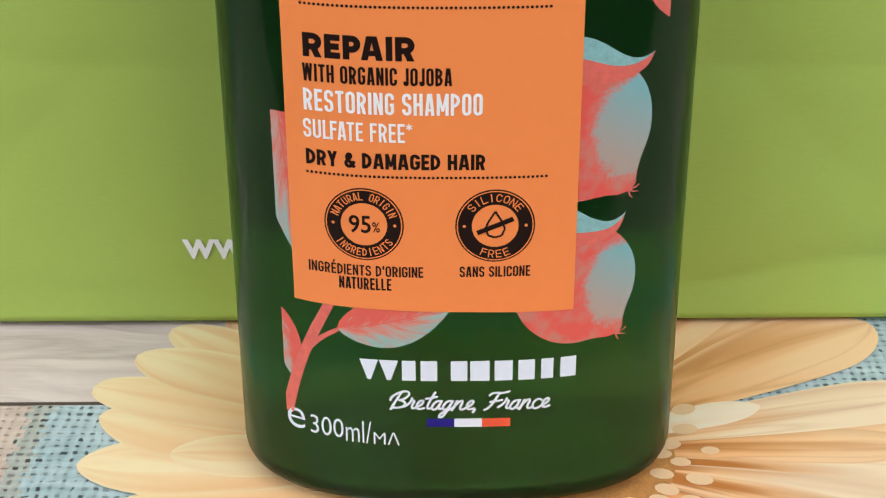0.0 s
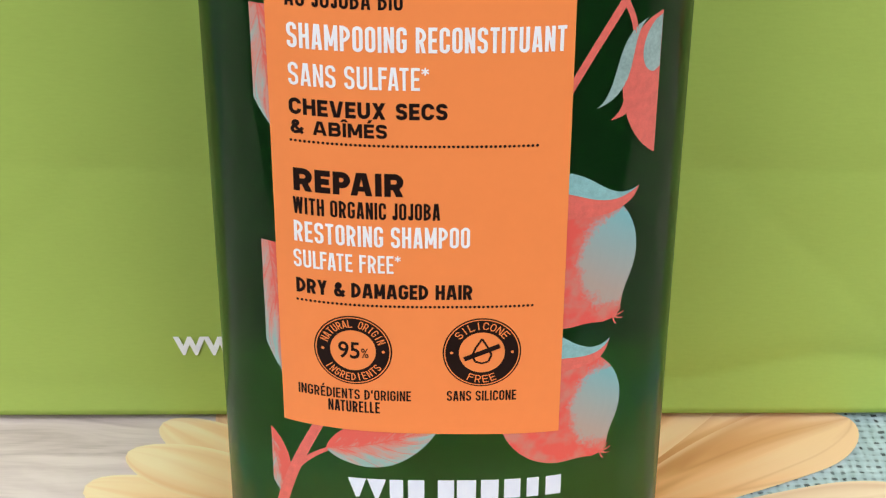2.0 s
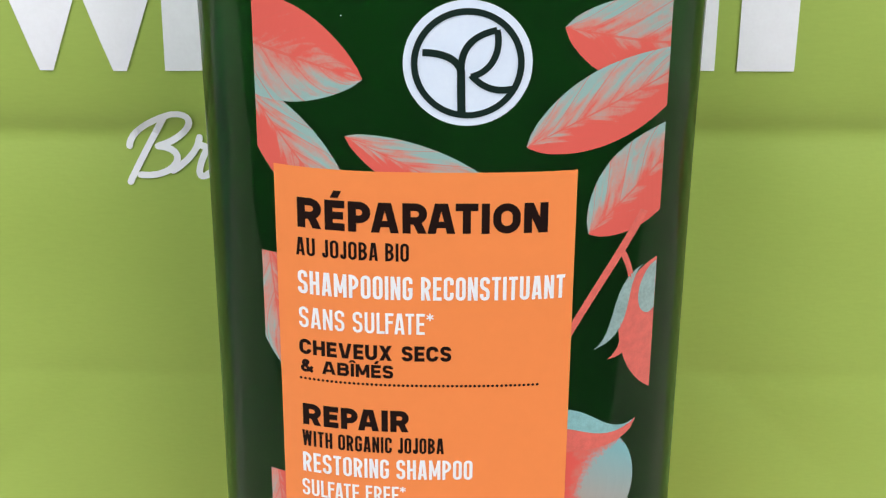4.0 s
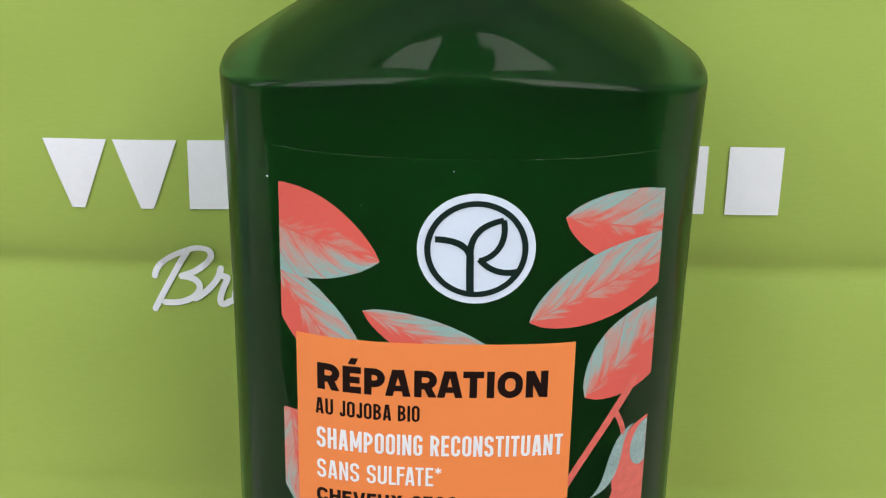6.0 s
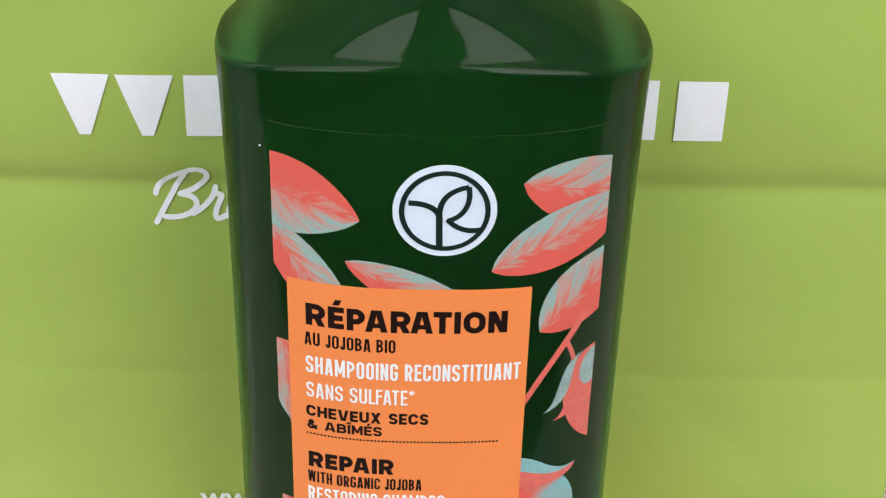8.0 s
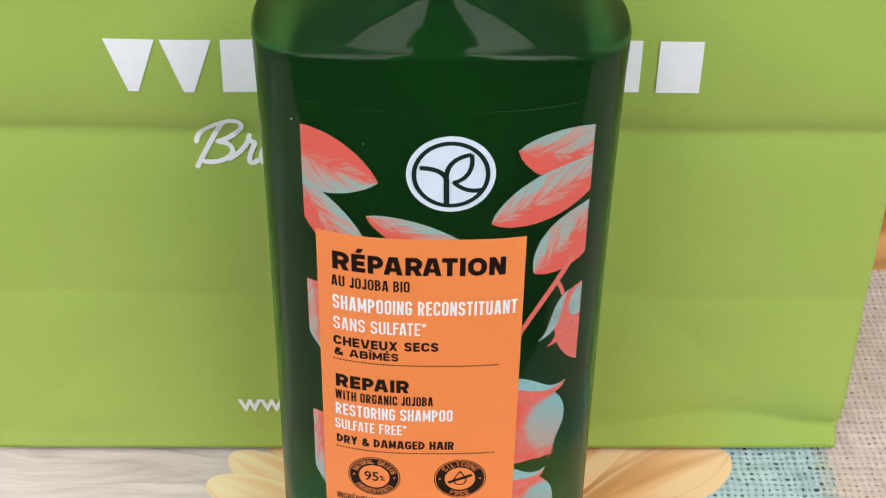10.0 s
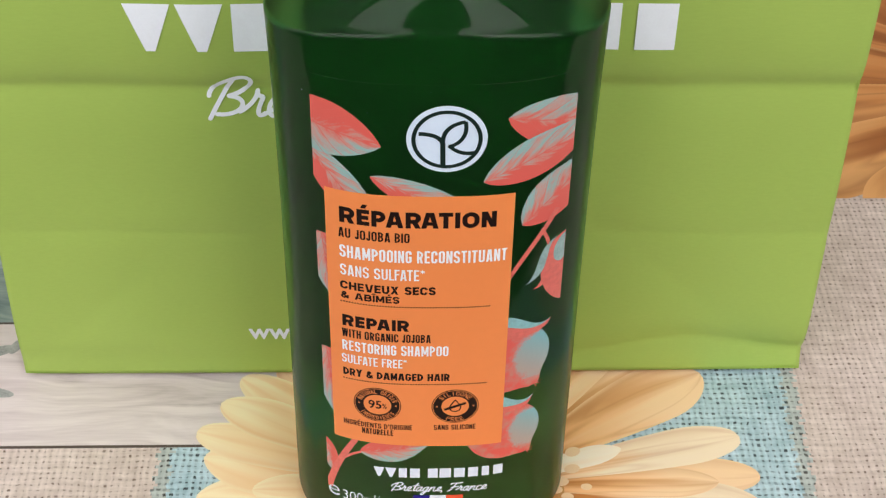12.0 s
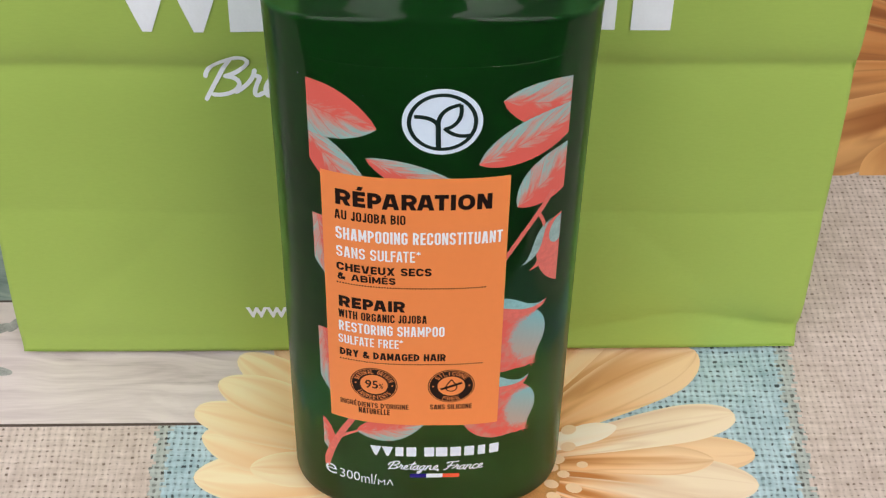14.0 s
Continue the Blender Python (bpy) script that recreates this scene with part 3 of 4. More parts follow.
def side_east(u, v):
    z = BH * v
    y0 = bag_front(BW1, z)
    return (BW1 - 0.012 * math.sin(u * math.pi) * v, y0 + 0.0004 + (BY + BD - y0) * u, z)


PAPER = 0.00025
solid(part("front_panel", panel_bm(170, 220, front), M_BAG, bag, smooth=True), PAPER)
solid(part("side_panel", panel_bm(16, 40, side_west, True), M_BAG, bag, smooth=True), PAPER)
solid(part("side_panel", panel_bm(16, 40, side_east), M_BAG, bag, smooth=True), PAPER)
solid(part("back_panel", panel_bm(8, 20, lambda u, v: (BW0 + (BW1 - BW0) * u, BY + BD + 0.0003, BH * v), True), M_BAG, bag), PAPER)
part("bottom_panel", panel_bm(8, 4, lambda u, v: (BW0 + (BW1 - BW0) * u, BY + BD * v, 0.0003)), M_BAG, bag)


# ---- lettering ----
def text_bm(words, x0, x1, z0, z1, bold=0.0, shear=0.0, space=1.0):
    """Flat lettering in the x-z plane that fills the given box."""
    cu = bpy.data.curves.new("lettering", "FONT")
    cu.body, cu.offset, cu.shear, cu.resolution_u, cu.space_character = words, bold, shear, 4, space
    ob = new("lettering", cu)
    bpy.context.view_layer.update()
    me = bpy.data.meshes.new_from_object(ob.evaluated_get(bpy.context.evaluated_depsgraph_get()))
    bpy.data.objects.remove(ob)
    bpy.data.curves.remove(cu)
    bm = bmesh.new()
    bm.from_mesh(me)
    bpy.data.meshes.remove(me)
    lo = [min(v.co[i] for v in bm.verts) for i in (0, 1)]
    hi = [max(v.co[i] for v in bm.verts) for i in (0, 1)]
    for v in bm.verts:
        a, b = (v.co.x - lo[0]) / (hi[0] - lo[0]), (v.co.y - lo[1]) / (hi[1] - lo[1])
        v.co = Vector((x0 + a * (x1 - x0), 0, z0 + b * (z1 - z0)))
    return bm


WIDE = {"M": 1.16, "O": 1.12, "C": 1.0, "N": 0.98, "A": 1.16, "D": 1.02, "E": 0.82, "É": 0.82, "S": 0.9, "V": 1.1, "X": 1.08, "Y": 1.06, "G": 1.05, "&": 1.05, " ": 0.5, "P": 0.92, "T": 0.92, "U": 0.98}
SLIM = {"M": 1.3, "W": 1.45, "J": 0.72, " ": 0.42, "E": 0.86, "É": 0.86, "F": 0.84, "L": 0.82, "T": 0.9, "*": 0.62, "'": 0.35, "A": 1.05}
CLOSE = {("P", "A"), ("R", "A"), ("A", "T"), ("T", "A"), ("A", "V"), ("V", "A"), ("L", "F"), ("F", "A")}


def round_path(points, closed=False, steps=6):
    """A polyline whose corners (x, z, radius) are rounded."""
    out, n = [], len(points)
    for k, p in enumerate(points):
        c, r = Vector(p[:2]), (p[2] if len(p) > 2 else 0.0)
        if r <= 0 or (not closed and k in (0, n - 1)):
            out.append(c)
            continue
        a, b = Vector(points[k - 1][:2]) - c, Vector(points[(k + 1) % n][:2]) - c
        room = min(a.length * (1.0 if not closed and k == 1 else 0.5), b.length * (1.0 if not closed and k == n - 2 else 0.5))
        half = a.angle(b) / 2
        cut = min(r / math.tan(half), room)
        p0, p1 = c + a.normalized() * cut, c + b.normalized() * cut
        mid = c + (a.normalized() + b.normalized()).normalized() * (cut / math.cos(half))
        v0, v1 = p0 - mid, p1 - mid
        for q in range(steps + 1):
            turn = v0.lerp(v1, q / steps)
            out.append(mid + turn.normalized() * v0.length)
    return [p for k, p in enumerate(out) if k == 0 or (p - out[k - 1]).length > 1e-9]


def strip(bm, points, thick, y=0.0, closed=False):
    """A ribbon of even width along a path in the x-z plane, mitred at its corners."""
    n = len(points)
    pairs = []
    for k, p in enumerate(points):
        d0 = (p - points[k - 1]).normalized() if closed or k else (points[1] - p).normalized()
        d1 = (points[(k + 1) % n] - p).normalized() if closed or k < n - 1 else d0
        m = (d0 + d1).normalized()
        s = thick / 2 / max(0.5, m.dot(d1))
        pairs.append((bm.verts.new((p.x - m.y * s, y, p.y + m.x * s)), bm.verts.new((p.x + m.y * s, y, p.y - m.x * s))))
    for a, b in zip(pairs, pairs[1:] + pairs[:1] if closed else pairs[1:]):
        bm.faces.new((a[0], a[1], b[1], b[0]))


def glyph(ch, w, h, t):
    """One capital in a box w by h, as ribbons (points, closed) and flat-cut slanting bars."""
    i = t / 2
    l, r, b, top, big = i, w - i, i, h - i, h
    rib, bars = [], []

    def bar(x0, z0, x1, z1):
        bars.append(((x0, z0), (x1, z0), (x1, z1), (x0, z1)))

    def slant(xa, za, xb, zb, weight=1.0):
        q = weight * i * math.hypot(xb - xa, zb - za) / abs(zb - za)
        bars.append(((xa - q, za), (xa + q, za), (xb + q, zb), (xb - q, zb)))

    def legs(span):
        return i * math.hypot(span, h) / h

    if ch in "HNMEÉFLDPRB":
        bar(0, 0, t, h)
    if ch in "HNM":
        bar(w - t, 0, w, h)
    if ch in "EÉFL":
        for z0, x1 in {"F": ((h - t, w), (h * 0.56 - i, w * 0.92)), "L": ((0, w),)}.get(ch, ((0, w), (h - t, w), (h / 2 - i, w * 0.93))):
            bar(t, z0, x1, z0 + t)
    if ch == "É":
        slant(w * 0.48, h * 1.08, w * 0.66, h * 1.32, 0.9)
    if ch in "IÎ":
        bar(0, 0, w, h)
    if ch == "Î":
        slant(w / 2 - h * 0.17, h * 1.08, w / 2, h * 1.28, 0.7)
        slant(w / 2 + h * 0.17, h * 1.08, w / 2, h * 1.28, 0.7)
    if ch == "H":
        bar(t, h / 2 - i, w - t, h / 2 + i)
    if ch == "T":
        bar(0, h - t, w, h)
        bar(w / 2 - i, 0, w / 2 + i, h - t)
    if ch == "N":
        slant(w - t * 0.6, 0, t * 0.6, h, 0.95 if w > 0.6 * h else 0.72)
    if ch == "M":
        slant(w / 2, h * 0.18, t * 0.6, h, 0.9 if w > 0.8 * h else 0.75)
        slant(w / 2, h * 0.18, w - t * 0.6, h, 0.9 if w > 0.8 * h else 0.75)
    if ch in "AV":
        q, near = legs(w / 2), t * 0.28
        foot, head = (0, h) if ch == "A" else (h, 0)
        slant(q, foot, w / 2 - near, head)
        slant(w - q, foot, w / 2 + near, head)
        if ch == "A":
            bar(w * 0.24, h * 0.19, w * 0.76, h * 0.19 + t * 0.85)
    if ch == "W":
        q = legs(w / 4)
        for xa, xb in ((w * 0.27, q), (w * 0.27, w * 0.5), (w * 0.73, w * 0.5), (w * 0.73, w - q)):
            slant(xa, 0, xb, h, 0.92)
    if ch == "X":
        q = legs(w)
        slant(q, 0, w - q, h)
        slant(w - q, 0, q, h)
    if ch == "Y":
        q = legs(w / 2)
        slant(w / 2, h * 0.40, q, h)
        slant(w / 2, h * 0.40, w - q, h)
        bar(w / 2 - i, 0, w / 2 + i, h * 0.46)
    if ch == "O":
        rib.append(([(l, b, big), (r, b, big), (r, top, big), (l, top, big)], True))
    if ch == "D":
        rib.append(([(l, top), (r, top, h * 0.42), (r, b, h * 0.42), (l, b)], False))
    if ch in "PR":
        rib.append(([(l, top), (r, top, big), (r, h * 0.42, big), (l, h * 0.42)], False))
    if ch == "R":
        slant(w - i * 1.15, 0, w * 0.56, h * 0.42)
    if ch == "B":
        rib.append(([(l, top), (r - w * 0.04, top, big), (r - w * 0.04, h * 0.52, big), (l, h * 0.52)], False))
        rib.append(([(l, h * 0.52), (r, h * 0.52, big), (r, b, big), (l, b)], False))
    if ch == "C":
        rib.append(([(r, h * 0.66), (r, top, big), (l, top, big), (l, b, big), (r, b, big), (r, h * 0.34)], False))
    if ch == "G":
        rib.append(([(r, h * 0.70), (r, top, big), (l, top, big), (l, b, big), (r, b, big), (r, h * 0.46), (w * 0.52, h * 0.46)], False))
    if ch == "S":
        rib.append(([(r, h * 0.72), (r, top, big), (l, top, big), (l, h * 0.54, big), (r, h * 0.46, big), (r, b, big), (l, b, big), (l, h * 0.28)], False))
    if ch == "J":
        rib.append(([(r, h), (r, b, big), (l, b, big), (l, h * 0.26)], False))
    if ch == "U":
        rib.append(([(l, h), (l, b, big), (r, b, big), (r, h)], False))
    if ch == "&":
        rib.append(([(w * 0.97, 0.03 * h), (w * 0.20, h * 0.66, h * 0.1), (w * 0.36, top * 1.04, h * 0.2), (w * 0.70, h * 0.78, h * 0.2), (w * 0.06, h * 0.32, h * 0.2), (w * 0.30, b * 0.6, h * 0.2), (w * 0.72, b * 1.4, h * 0.2), (w * 0.97, h * 0.44)], False))
    if ch == "'":
        bar(w / 2 - i, h * 0.66, w / 2 + i, h)
    if ch == "*":
        for turn in (90, 30, 150):
            c, q = math.cos(radians(turn)) * h * 0.17, math.sin(radians(turn)) * h * 0.17
            rib.append(([(w / 2 - c, h * 0.84 - q), (w / 2 + c, h * 0.84 + q)], False))
    return rib, bars


def glyph_bm(bm, ch, x, z, w, h, t):
    rib, bars = glyph(ch, w, h, t * (0.5 if ch == "*" else 1.0))
    y = 0.0
    for points, closed in rib:
        strip(bm, [Vector((x + p.x, z + p.y)) for p in round_path(points, closed)], t * (0.5 if ch == "*" else 1.0), y, closed)
        y -= 0.000003
    for quad in bars:
        bm.faces.new([bm.verts.new((x + px, y, z + pz)) for px, pz in quad])
        y -= 0.000003


def line_bm(words, x0, x1, z0, z1, widths, weight, gap):
    """A line of capitals set letter by letter; weight is the stroke's share of the height."""
    high = z1 - z0
    t = weight * high
    cells = [0.0 if ch in "IÎ" else widths.get(ch, 1.0) for ch in words]
    tight = sum(0.14 for pair in zip(words, words[1:]) if pair in CLOSE)
    unit = (x1 - x0 - t * sum(ch in "IÎ" for ch in words)) / (sum(cells) + gap * (len(words) - 1) - tight)
    bm = bmesh.new()
    x = x0
    for ch, cell, nxt in zip(words, cells, words[1:] + " "):
        w = t if ch in "IÎ" else cell * unit
        if ch != " ":
            glyph_bm(bm, ch, x, z0, w, high, t)
        x += w + gap * unit - (0.14 * unit if (ch, nxt) in CLOSE else 0.0)
    return bm


def refine(bm, most):
    bmesh.ops.triangulate(bm, faces=bm.faces[:])
    for _ in range(3):
        long = [e for e in bm.edges if e.calc_length() > most]
        if not long:
            break
        bmesh.ops.subdivide_edges(bm, edges=long, cuts=1)
        bmesh.ops.triangulate(bm, faces=bm.faces[:])
    return bm


def poly_bm(points):
    bm = bmesh.new()
    bm.faces.new([bm.verts.new((x, 0, z)) for x, z in points])
    return bm


def ring_bm(cx, cz, r0, r1, seg=64):
    bm = bmesh.new()
    a = [bm.verts.new((cx + r0 * math.cos(2 * math.pi * k / seg), 0, cz + r0 * math.sin(2 * math.pi * k / seg))) for k in range(seg)]
    b = [bm.verts.new((cx + r1 * math.cos(2 * math.pi * k / seg), 0, cz + r1 * math.sin(2 * math.pi * k / seg))) for k in range(seg)]
    for k in range(seg):
        bm.faces.new((a[k], a[(k + 1) % seg], b[(k + 1) % seg], b[k]))
    return bm


def disc_bm(cx, cz, r, seg=48):
    bm = bmesh.new()
    last = [bm.verts.new((cx, 0, cz))]
    for q in range(1, 7):
        now = [bm.verts.new((cx + r * q / 6 * math.cos(2 * math.pi * k / seg), 0, cz + r * q / 6 * math.sin(2 * math.pi * k / seg))) for k in range(seg)]
        for k in range(seg):
            n = (k + 1) % seg
            bm.faces.new((last[0], now[k], now[n]) if q == 1 else (last[k], now[k], now[n], last[n]))
        last = now
    return bm


def rect_bm(x0, x1, z0, z1, nx=1, nz=1):
    return panel_bm(nx, nz, lambda u, v: (x0 + (x1 - x0) * u, 0, z0 + (z1 - z0) * v))


def bezier(p, u):
    p = [Vector(q) for q in p]
    while len(p) > 1:
        p = [a.lerp(b, u) for a, b in zip(p, p[1:])]
    return p[0]


def stroke_bm(points, w0, w1, n=18, tip=False):
    """A tapered stroke along a Bezier curve in the x-z plane."""
    bm = bmesh.new()
    uvl = bm.loops.layers.uv.new("UVMap")
    rows = []
    for i in range(n + 1):
        u = i / n
        c, d = bezier(points, u), bezier(points, min(1, u + 0.01)) - bezier(points, max(0, u - 0.01))
        q = Vector((-d.y, d.x)).normalized()
        w = (w0 + (w1 - w0) * u) / 2
        rows.append([(bm.verts.new((c.x + q.x * w * s, 0, c.y + q.y * w * s)), (u, 0.5 + s / 2)) for s in (-1, 0, 1)])
    for a, b in zip(rows, rows[1:]):
        for j in (0, 1):
            quad = (a[j], b[j], b[j + 1], a[j + 1])
            f = bm.faces.new([k[0] for k in quad])
            for lp, k in zip(f.loops, quad):
                lp[uvl].uv = k[1]
    return bm


def leaf_bm(base, tip, width, bend=0.0, full=0.75, nu=26, nv=10):
    bm = bmesh.new()
    uvl = bm.loops.layers.uv.new("UVMap")
    b, t = Vector(base), Vector(tip)
    q = Vector((-(t - b).y, (t - b).x)).normalized()
    rows = []
    for i in range(nu + 1):
        u = i / nu
        c = b.lerp(t, u) + q * bend * (t - b).length * math.sin(u * math.pi)
        w = width * math.sin(math.pi * u ** 0.9) ** full if 0 < u < 1 else 0.02 * width
        rows.append([(bm.verts.new((c.x + q.x * w * (j / nv - 0.5), 0, c.y + q.y * w * (j / nv - 0.5))), (u, j / nv)) for j in range(nv + 1)])
    for a, c in zip(rows, rows[1:]):
        for j in range(nv):
            quad = (a[j], c[j], c[j + 1], a[j + 1])
            f = bm.faces.new([k[0] for k in quad])
            for lp, k in zip(f.loops, quad):
                lp[uvl].uv = k[1]
    return bm


def blade_bm(one, other, nu=22, nv=5):
    """A shape between two curves, given in millimetres."""
    bm = bmesh.new()
    rows = []
    for i in range(nu + 1):
        a, b = (Vector(bezier(c, i / nu)) / 1000 for c in (one, other))
        rows.append([bm.verts.new((a[0] + (b[0] - a[0]) * j / nv, 0, a[1] + (b[1] - a[1]) * j / nv)) for j in range(nv + 1)])
    for r, q in zip(rows, rows[1:]):
        for j in range(nv):
            bm.faces.new((r[j], q[j], q[j + 1], r[j + 1]))
    return bm


def clip_bm(bm, x=None, keep_less=True, z=None, keep_low=True):
    if x is not None:
        bmesh.ops.bisect_plane(bm, geom=bm.verts[:] + bm.edges[:] + bm.faces[:], plane_co=(x, 0, 0), plane_no=(1 if keep_less else -1, 0, 0), clear_outer=True)
    if z is not None:
        bmesh.ops.bisect_plane(bm, geom=bm.verts[:] + bm.edges[:] + bm.faces[:], plane_co=(0, 0, z), plane_no=(0, 0, 1 if keep_low else -1), clear_outer=True)
    return bm


def on_bag(bm, off=0.0003):
    refine(bm, 0.003)
    for v in bm.verts:
        v.co.y += bag_front(v.co.x, v.co.z) - off
    return bm


# brand name on the bag as plain white blocks, one per letter
def letter_blocks(spans, z0, z1):
    out = []
    for kind, x0, x1 in spans:
        w = x1 - x0
        if kind == "v":
            pts = [(x0, z1), (x0 + w * 0.40, z0), (x1 - w * 0.40, z0), (x1, z1)]
        else:
            pts = [(x0, z1), (x0, z0), (x1, z0), (x1, z1)]
        out.append(poly_bm(pts))
    return out


# joined handwriting: strokes of each letter on a height of one, and its advance
SCRIPT = {}
SCRIPT["B"] = (0.62, [[(0.34, 0.94), (0.24, 0.6), (0.13, 0.22), (0.08, 0)], [(0.0, 0.5), (-0.03, 0.68), (0.19, 0.9), (0.42, 0.98)], [(0.42, 0.98), (0.74, 1.02), (0.68, 0.62), (0.32, 0.5)], [(0.32, 0.5), (0.72, 0.47), (0.6, 0.04), (0.18, 0.1)]])
SCRIPT["r"] = (0.32, [[(-0.08, 0.16), (0.08, 0.3), (0.16, 0.46), (0.15, 0.62)], [(0.15, 0.62), (0.12, 0.46), (0.28, 0.54), (0.25, 0.44)], [(0.25, 0.44), (0.2, 0.22), (0.19, 0.0), (0.34, 0.12)]])
SCRIPT["e"] = (0.32, [[(0.0, 0.12), (0.3, 0.26), (0.34, 0.58), (0.16, 0.5)], [(0.16, 0.5), (0.0, 0.36), (0.02, -0.1), (0.34, 0.12)]])
SCRIPT["t"] = (0.27, [[(0.3, 0.95), (0.2, 0.6), (0.0, -0.06), (0.28, 0.12)], [(0.02, 0.62), (0.2, 0.64), (0.4, 0.72)]])
SCRIPT["a"] = (0.40, [[(0.32, 0.48), (0.06, 0.62), (-0.06, 0.0), (0.14, 0.04)], [(0.14, 0.04), (0.26, 0.1), (0.3, 0.3), (0.34, 0.5)], [(0.34, 0.5), (0.26, 0.2), (0.26, -0.04), (0.42, 0.12)]])
SCRIPT["g"] = (0.40, [[(0.32, 0.48), (0.06, 0.62), (-0.06, 0.0), (0.14, 0.04)], [(0.14, 0.04), (0.26, 0.1), (0.3, 0.3), (0.34, 0.5)], [(0.34, 0.5), (0.24, 0.0), (0.12, -0.5), (-0.02, -0.34)], [(-0.02, -0.34), (-0.06, -0.14), (0.24, 0.0), (0.42, 0.14)]])
SCRIPT["n"] = (0.44, [[(0.1, 0.5), (0.06, 0.3), (0.03, 0.15), (0.0, 0.0)], [(0.02, 0.1), (0.14, 0.5), (0.34, 0.66), (0.3, 0.36)], [(0.3, 0.36), (0.24, 0.12), (0.28, -0.06), (0.46, 0.12)]])
SCRIPT["c"] = (0.30, [[(0.3, 0.44), (0.16, 0.62), (-0.02, 0.4), (0.02, 0.16)], [(0.02, 0.16), (0.06, -0.04), (0.22, 0.0), (0.32, 0.12)]])
SCRIPT["F"] = (0.56, [[(0.4, 0.9), (0.32, 0.6), (0.2, 0.1), (0.0, 0.02)], [(0.06, 0.78), (0.2, 1.06), (0.44, 0.8), (0.74, 0.98)], [(0.14, 0.44), (0.3, 0.5), (0.44, 0.48), (0.56, 0.54)]])
SCRIPT[","] = (0.2, [[(0.06, 0.06), (0.06, 0.0), (0.02, -0.1)]])
SCRIPT[" "] = (0.22, [])


def script_bm(words, x0, x1, z0, height, thick):
    """Handwritten words with rounded brush ends, set between x0 and x1 above the line z0."""
    wide = (x1 - x0) / sum(SCRIPT[ch][0] for ch in words)
    bm = bmesh.new()
    y = 0.0
    for ch in words:
        step, strokes = SCRIPT[ch]
        for pts in strokes:
            pts = [(x0 + (px + 0.17 * (pz - 0.3)) * wide, z0 + pz * height) for px, pz in pts]
            line = [bezier(pts, k / 12) for k in range(13)]
            strip(bm, line, thick, y)
            for end in (line[0], line[-1]):
                bm.faces.new([bm.verts.new((end.x + thick / 2 * math.cos(math.pi * k / 5), y - 0.000002, end.y + thick / 2 * math.sin(math.pi * k / 5))) for k in range(10)])
            y -= 0.000004
        x0 += step * wide
    return bm


for bm in letter_blocks((("v", -0.0700, -0.0592), ("v", -0.0582, -0.0474), ("b", -0.0456, -0.0374), ("b", -0.035, -0.0265), ("b", -0.018, -0.0095), ("b", -0.007, 0.004),
                         ("b", 0.007, 0.0165), ("b", 0.0195, 0.029), ("b", 0.0345, 0.0428), ("b", 0.0464, 0.0557)), 0.1024, 0.1147):
    part("printed_block", on_bag(bm), M_BAGPRINT, bag, "plain white printed block")
part("printed_ring", on_bag(ring_bm(-0.0083, 0.1485, 0.0138, 0.0182)), M_BAGPRINT, bag, "white printed ring")
part("printed_script", on_bag(script_bm("Bre", -0.0530, -0.0346, 0.0833, 0.0119, 0.0011)), M_BAGPRINT, bag, "white handwritten script")
part("printed_address", on_bag(text_bm("www", -0.048, -0.0315, 0.0124, 0.0162, 0.02)), M_BAGPRINT, bag, "small white lettering")

# ---- shampoo bottle ----
R, B, N, CX = 0.0331, 0.0223, 2.6, -0.00035  # half width, half depth, squareness, centre
FLARE, RISE = 0.0009, 0.00038  # widening under the shoulder; height of the print over its plan
bottle = thing("shampoo_bottle", "dark green translucent shampoo bottle with orange label", "bottle", (0, 0, 0))


def oval(a, b, n, z, seg, lift=0.0):
    out = []
    for k in range(seg):
        c, s = math.cos(2 * math.pi * k / seg), math.sin(2 * math.pi * k / seg)
        out.append((CX + a * math.copysign(abs(c) ** (2 / n), c), b * math.copysign(abs(s) ** (2 / n), s), z + lift * abs(s) ** 3))
    return out


def loft_bm(sections, seg=128, closed=True):
    bm = bmesh.new()
    rings = [[bm.verts.new(p) for p in oval(a, b, n, z, seg, *lift)] for a, b, n, z, *lift in sections]
    for r, s in zip(rings, rings[1:]):
        for k in range(seg):
            bm.faces.new((r[k], r[(k + 1) % seg], s[(k + 1) % seg], s[k]))
    if closed:
        bm.faces.new(rings[0][::-1])
        bm.faces.new(rings[-1])
    return bm


SH, NECK, NR = 0.1408, 0.1532, 0.0126
sections = [(R - 0.0075, B - 0.0075, N, 0.0012), (R - 0.006, B - 0.006, N, 0.0002), (R - 0.004, B - 0.004, N, 0.0)]
sections += [(R - 0.0035 * (1 - math.sin(a)), B - 0.0035 * (1 - math.sin(a)), N, 0.0035 * (1 - math.cos(a))) for a in [math.pi / 2 * k / 6 for k in range(7)]]
sections += [(R + FLARE * (k / 14) ** 6, B, N, 0.0035 + (SH - 0.0035 - 0.0018) * k / 14) for k in range(1, 14)]
# the shoulder's edge rises by CREST over the flat front and back
CREST = 0.0034
for k in range(1, 9):
    u = k / 8
    z = 0.1342 + (SH - 0.0018 - 0.1342) * u
    sections.append((R + FLARE * ((z - 0.0035) / (SH - 0.0053)) ** 6, B, N, z, CREST * u))
for k in range(1, 7):
    a = radians(62) * k / 6
    sections.append((R + FLARE - 0.0018 * (1 - math.cos(a)), B - 0.0018 * (1 - math.cos(a)), N, SH - 0.0018 + 0.0018 * math.sin(a), CREST))
a0, b0, _, z0, _ = sections[-1]
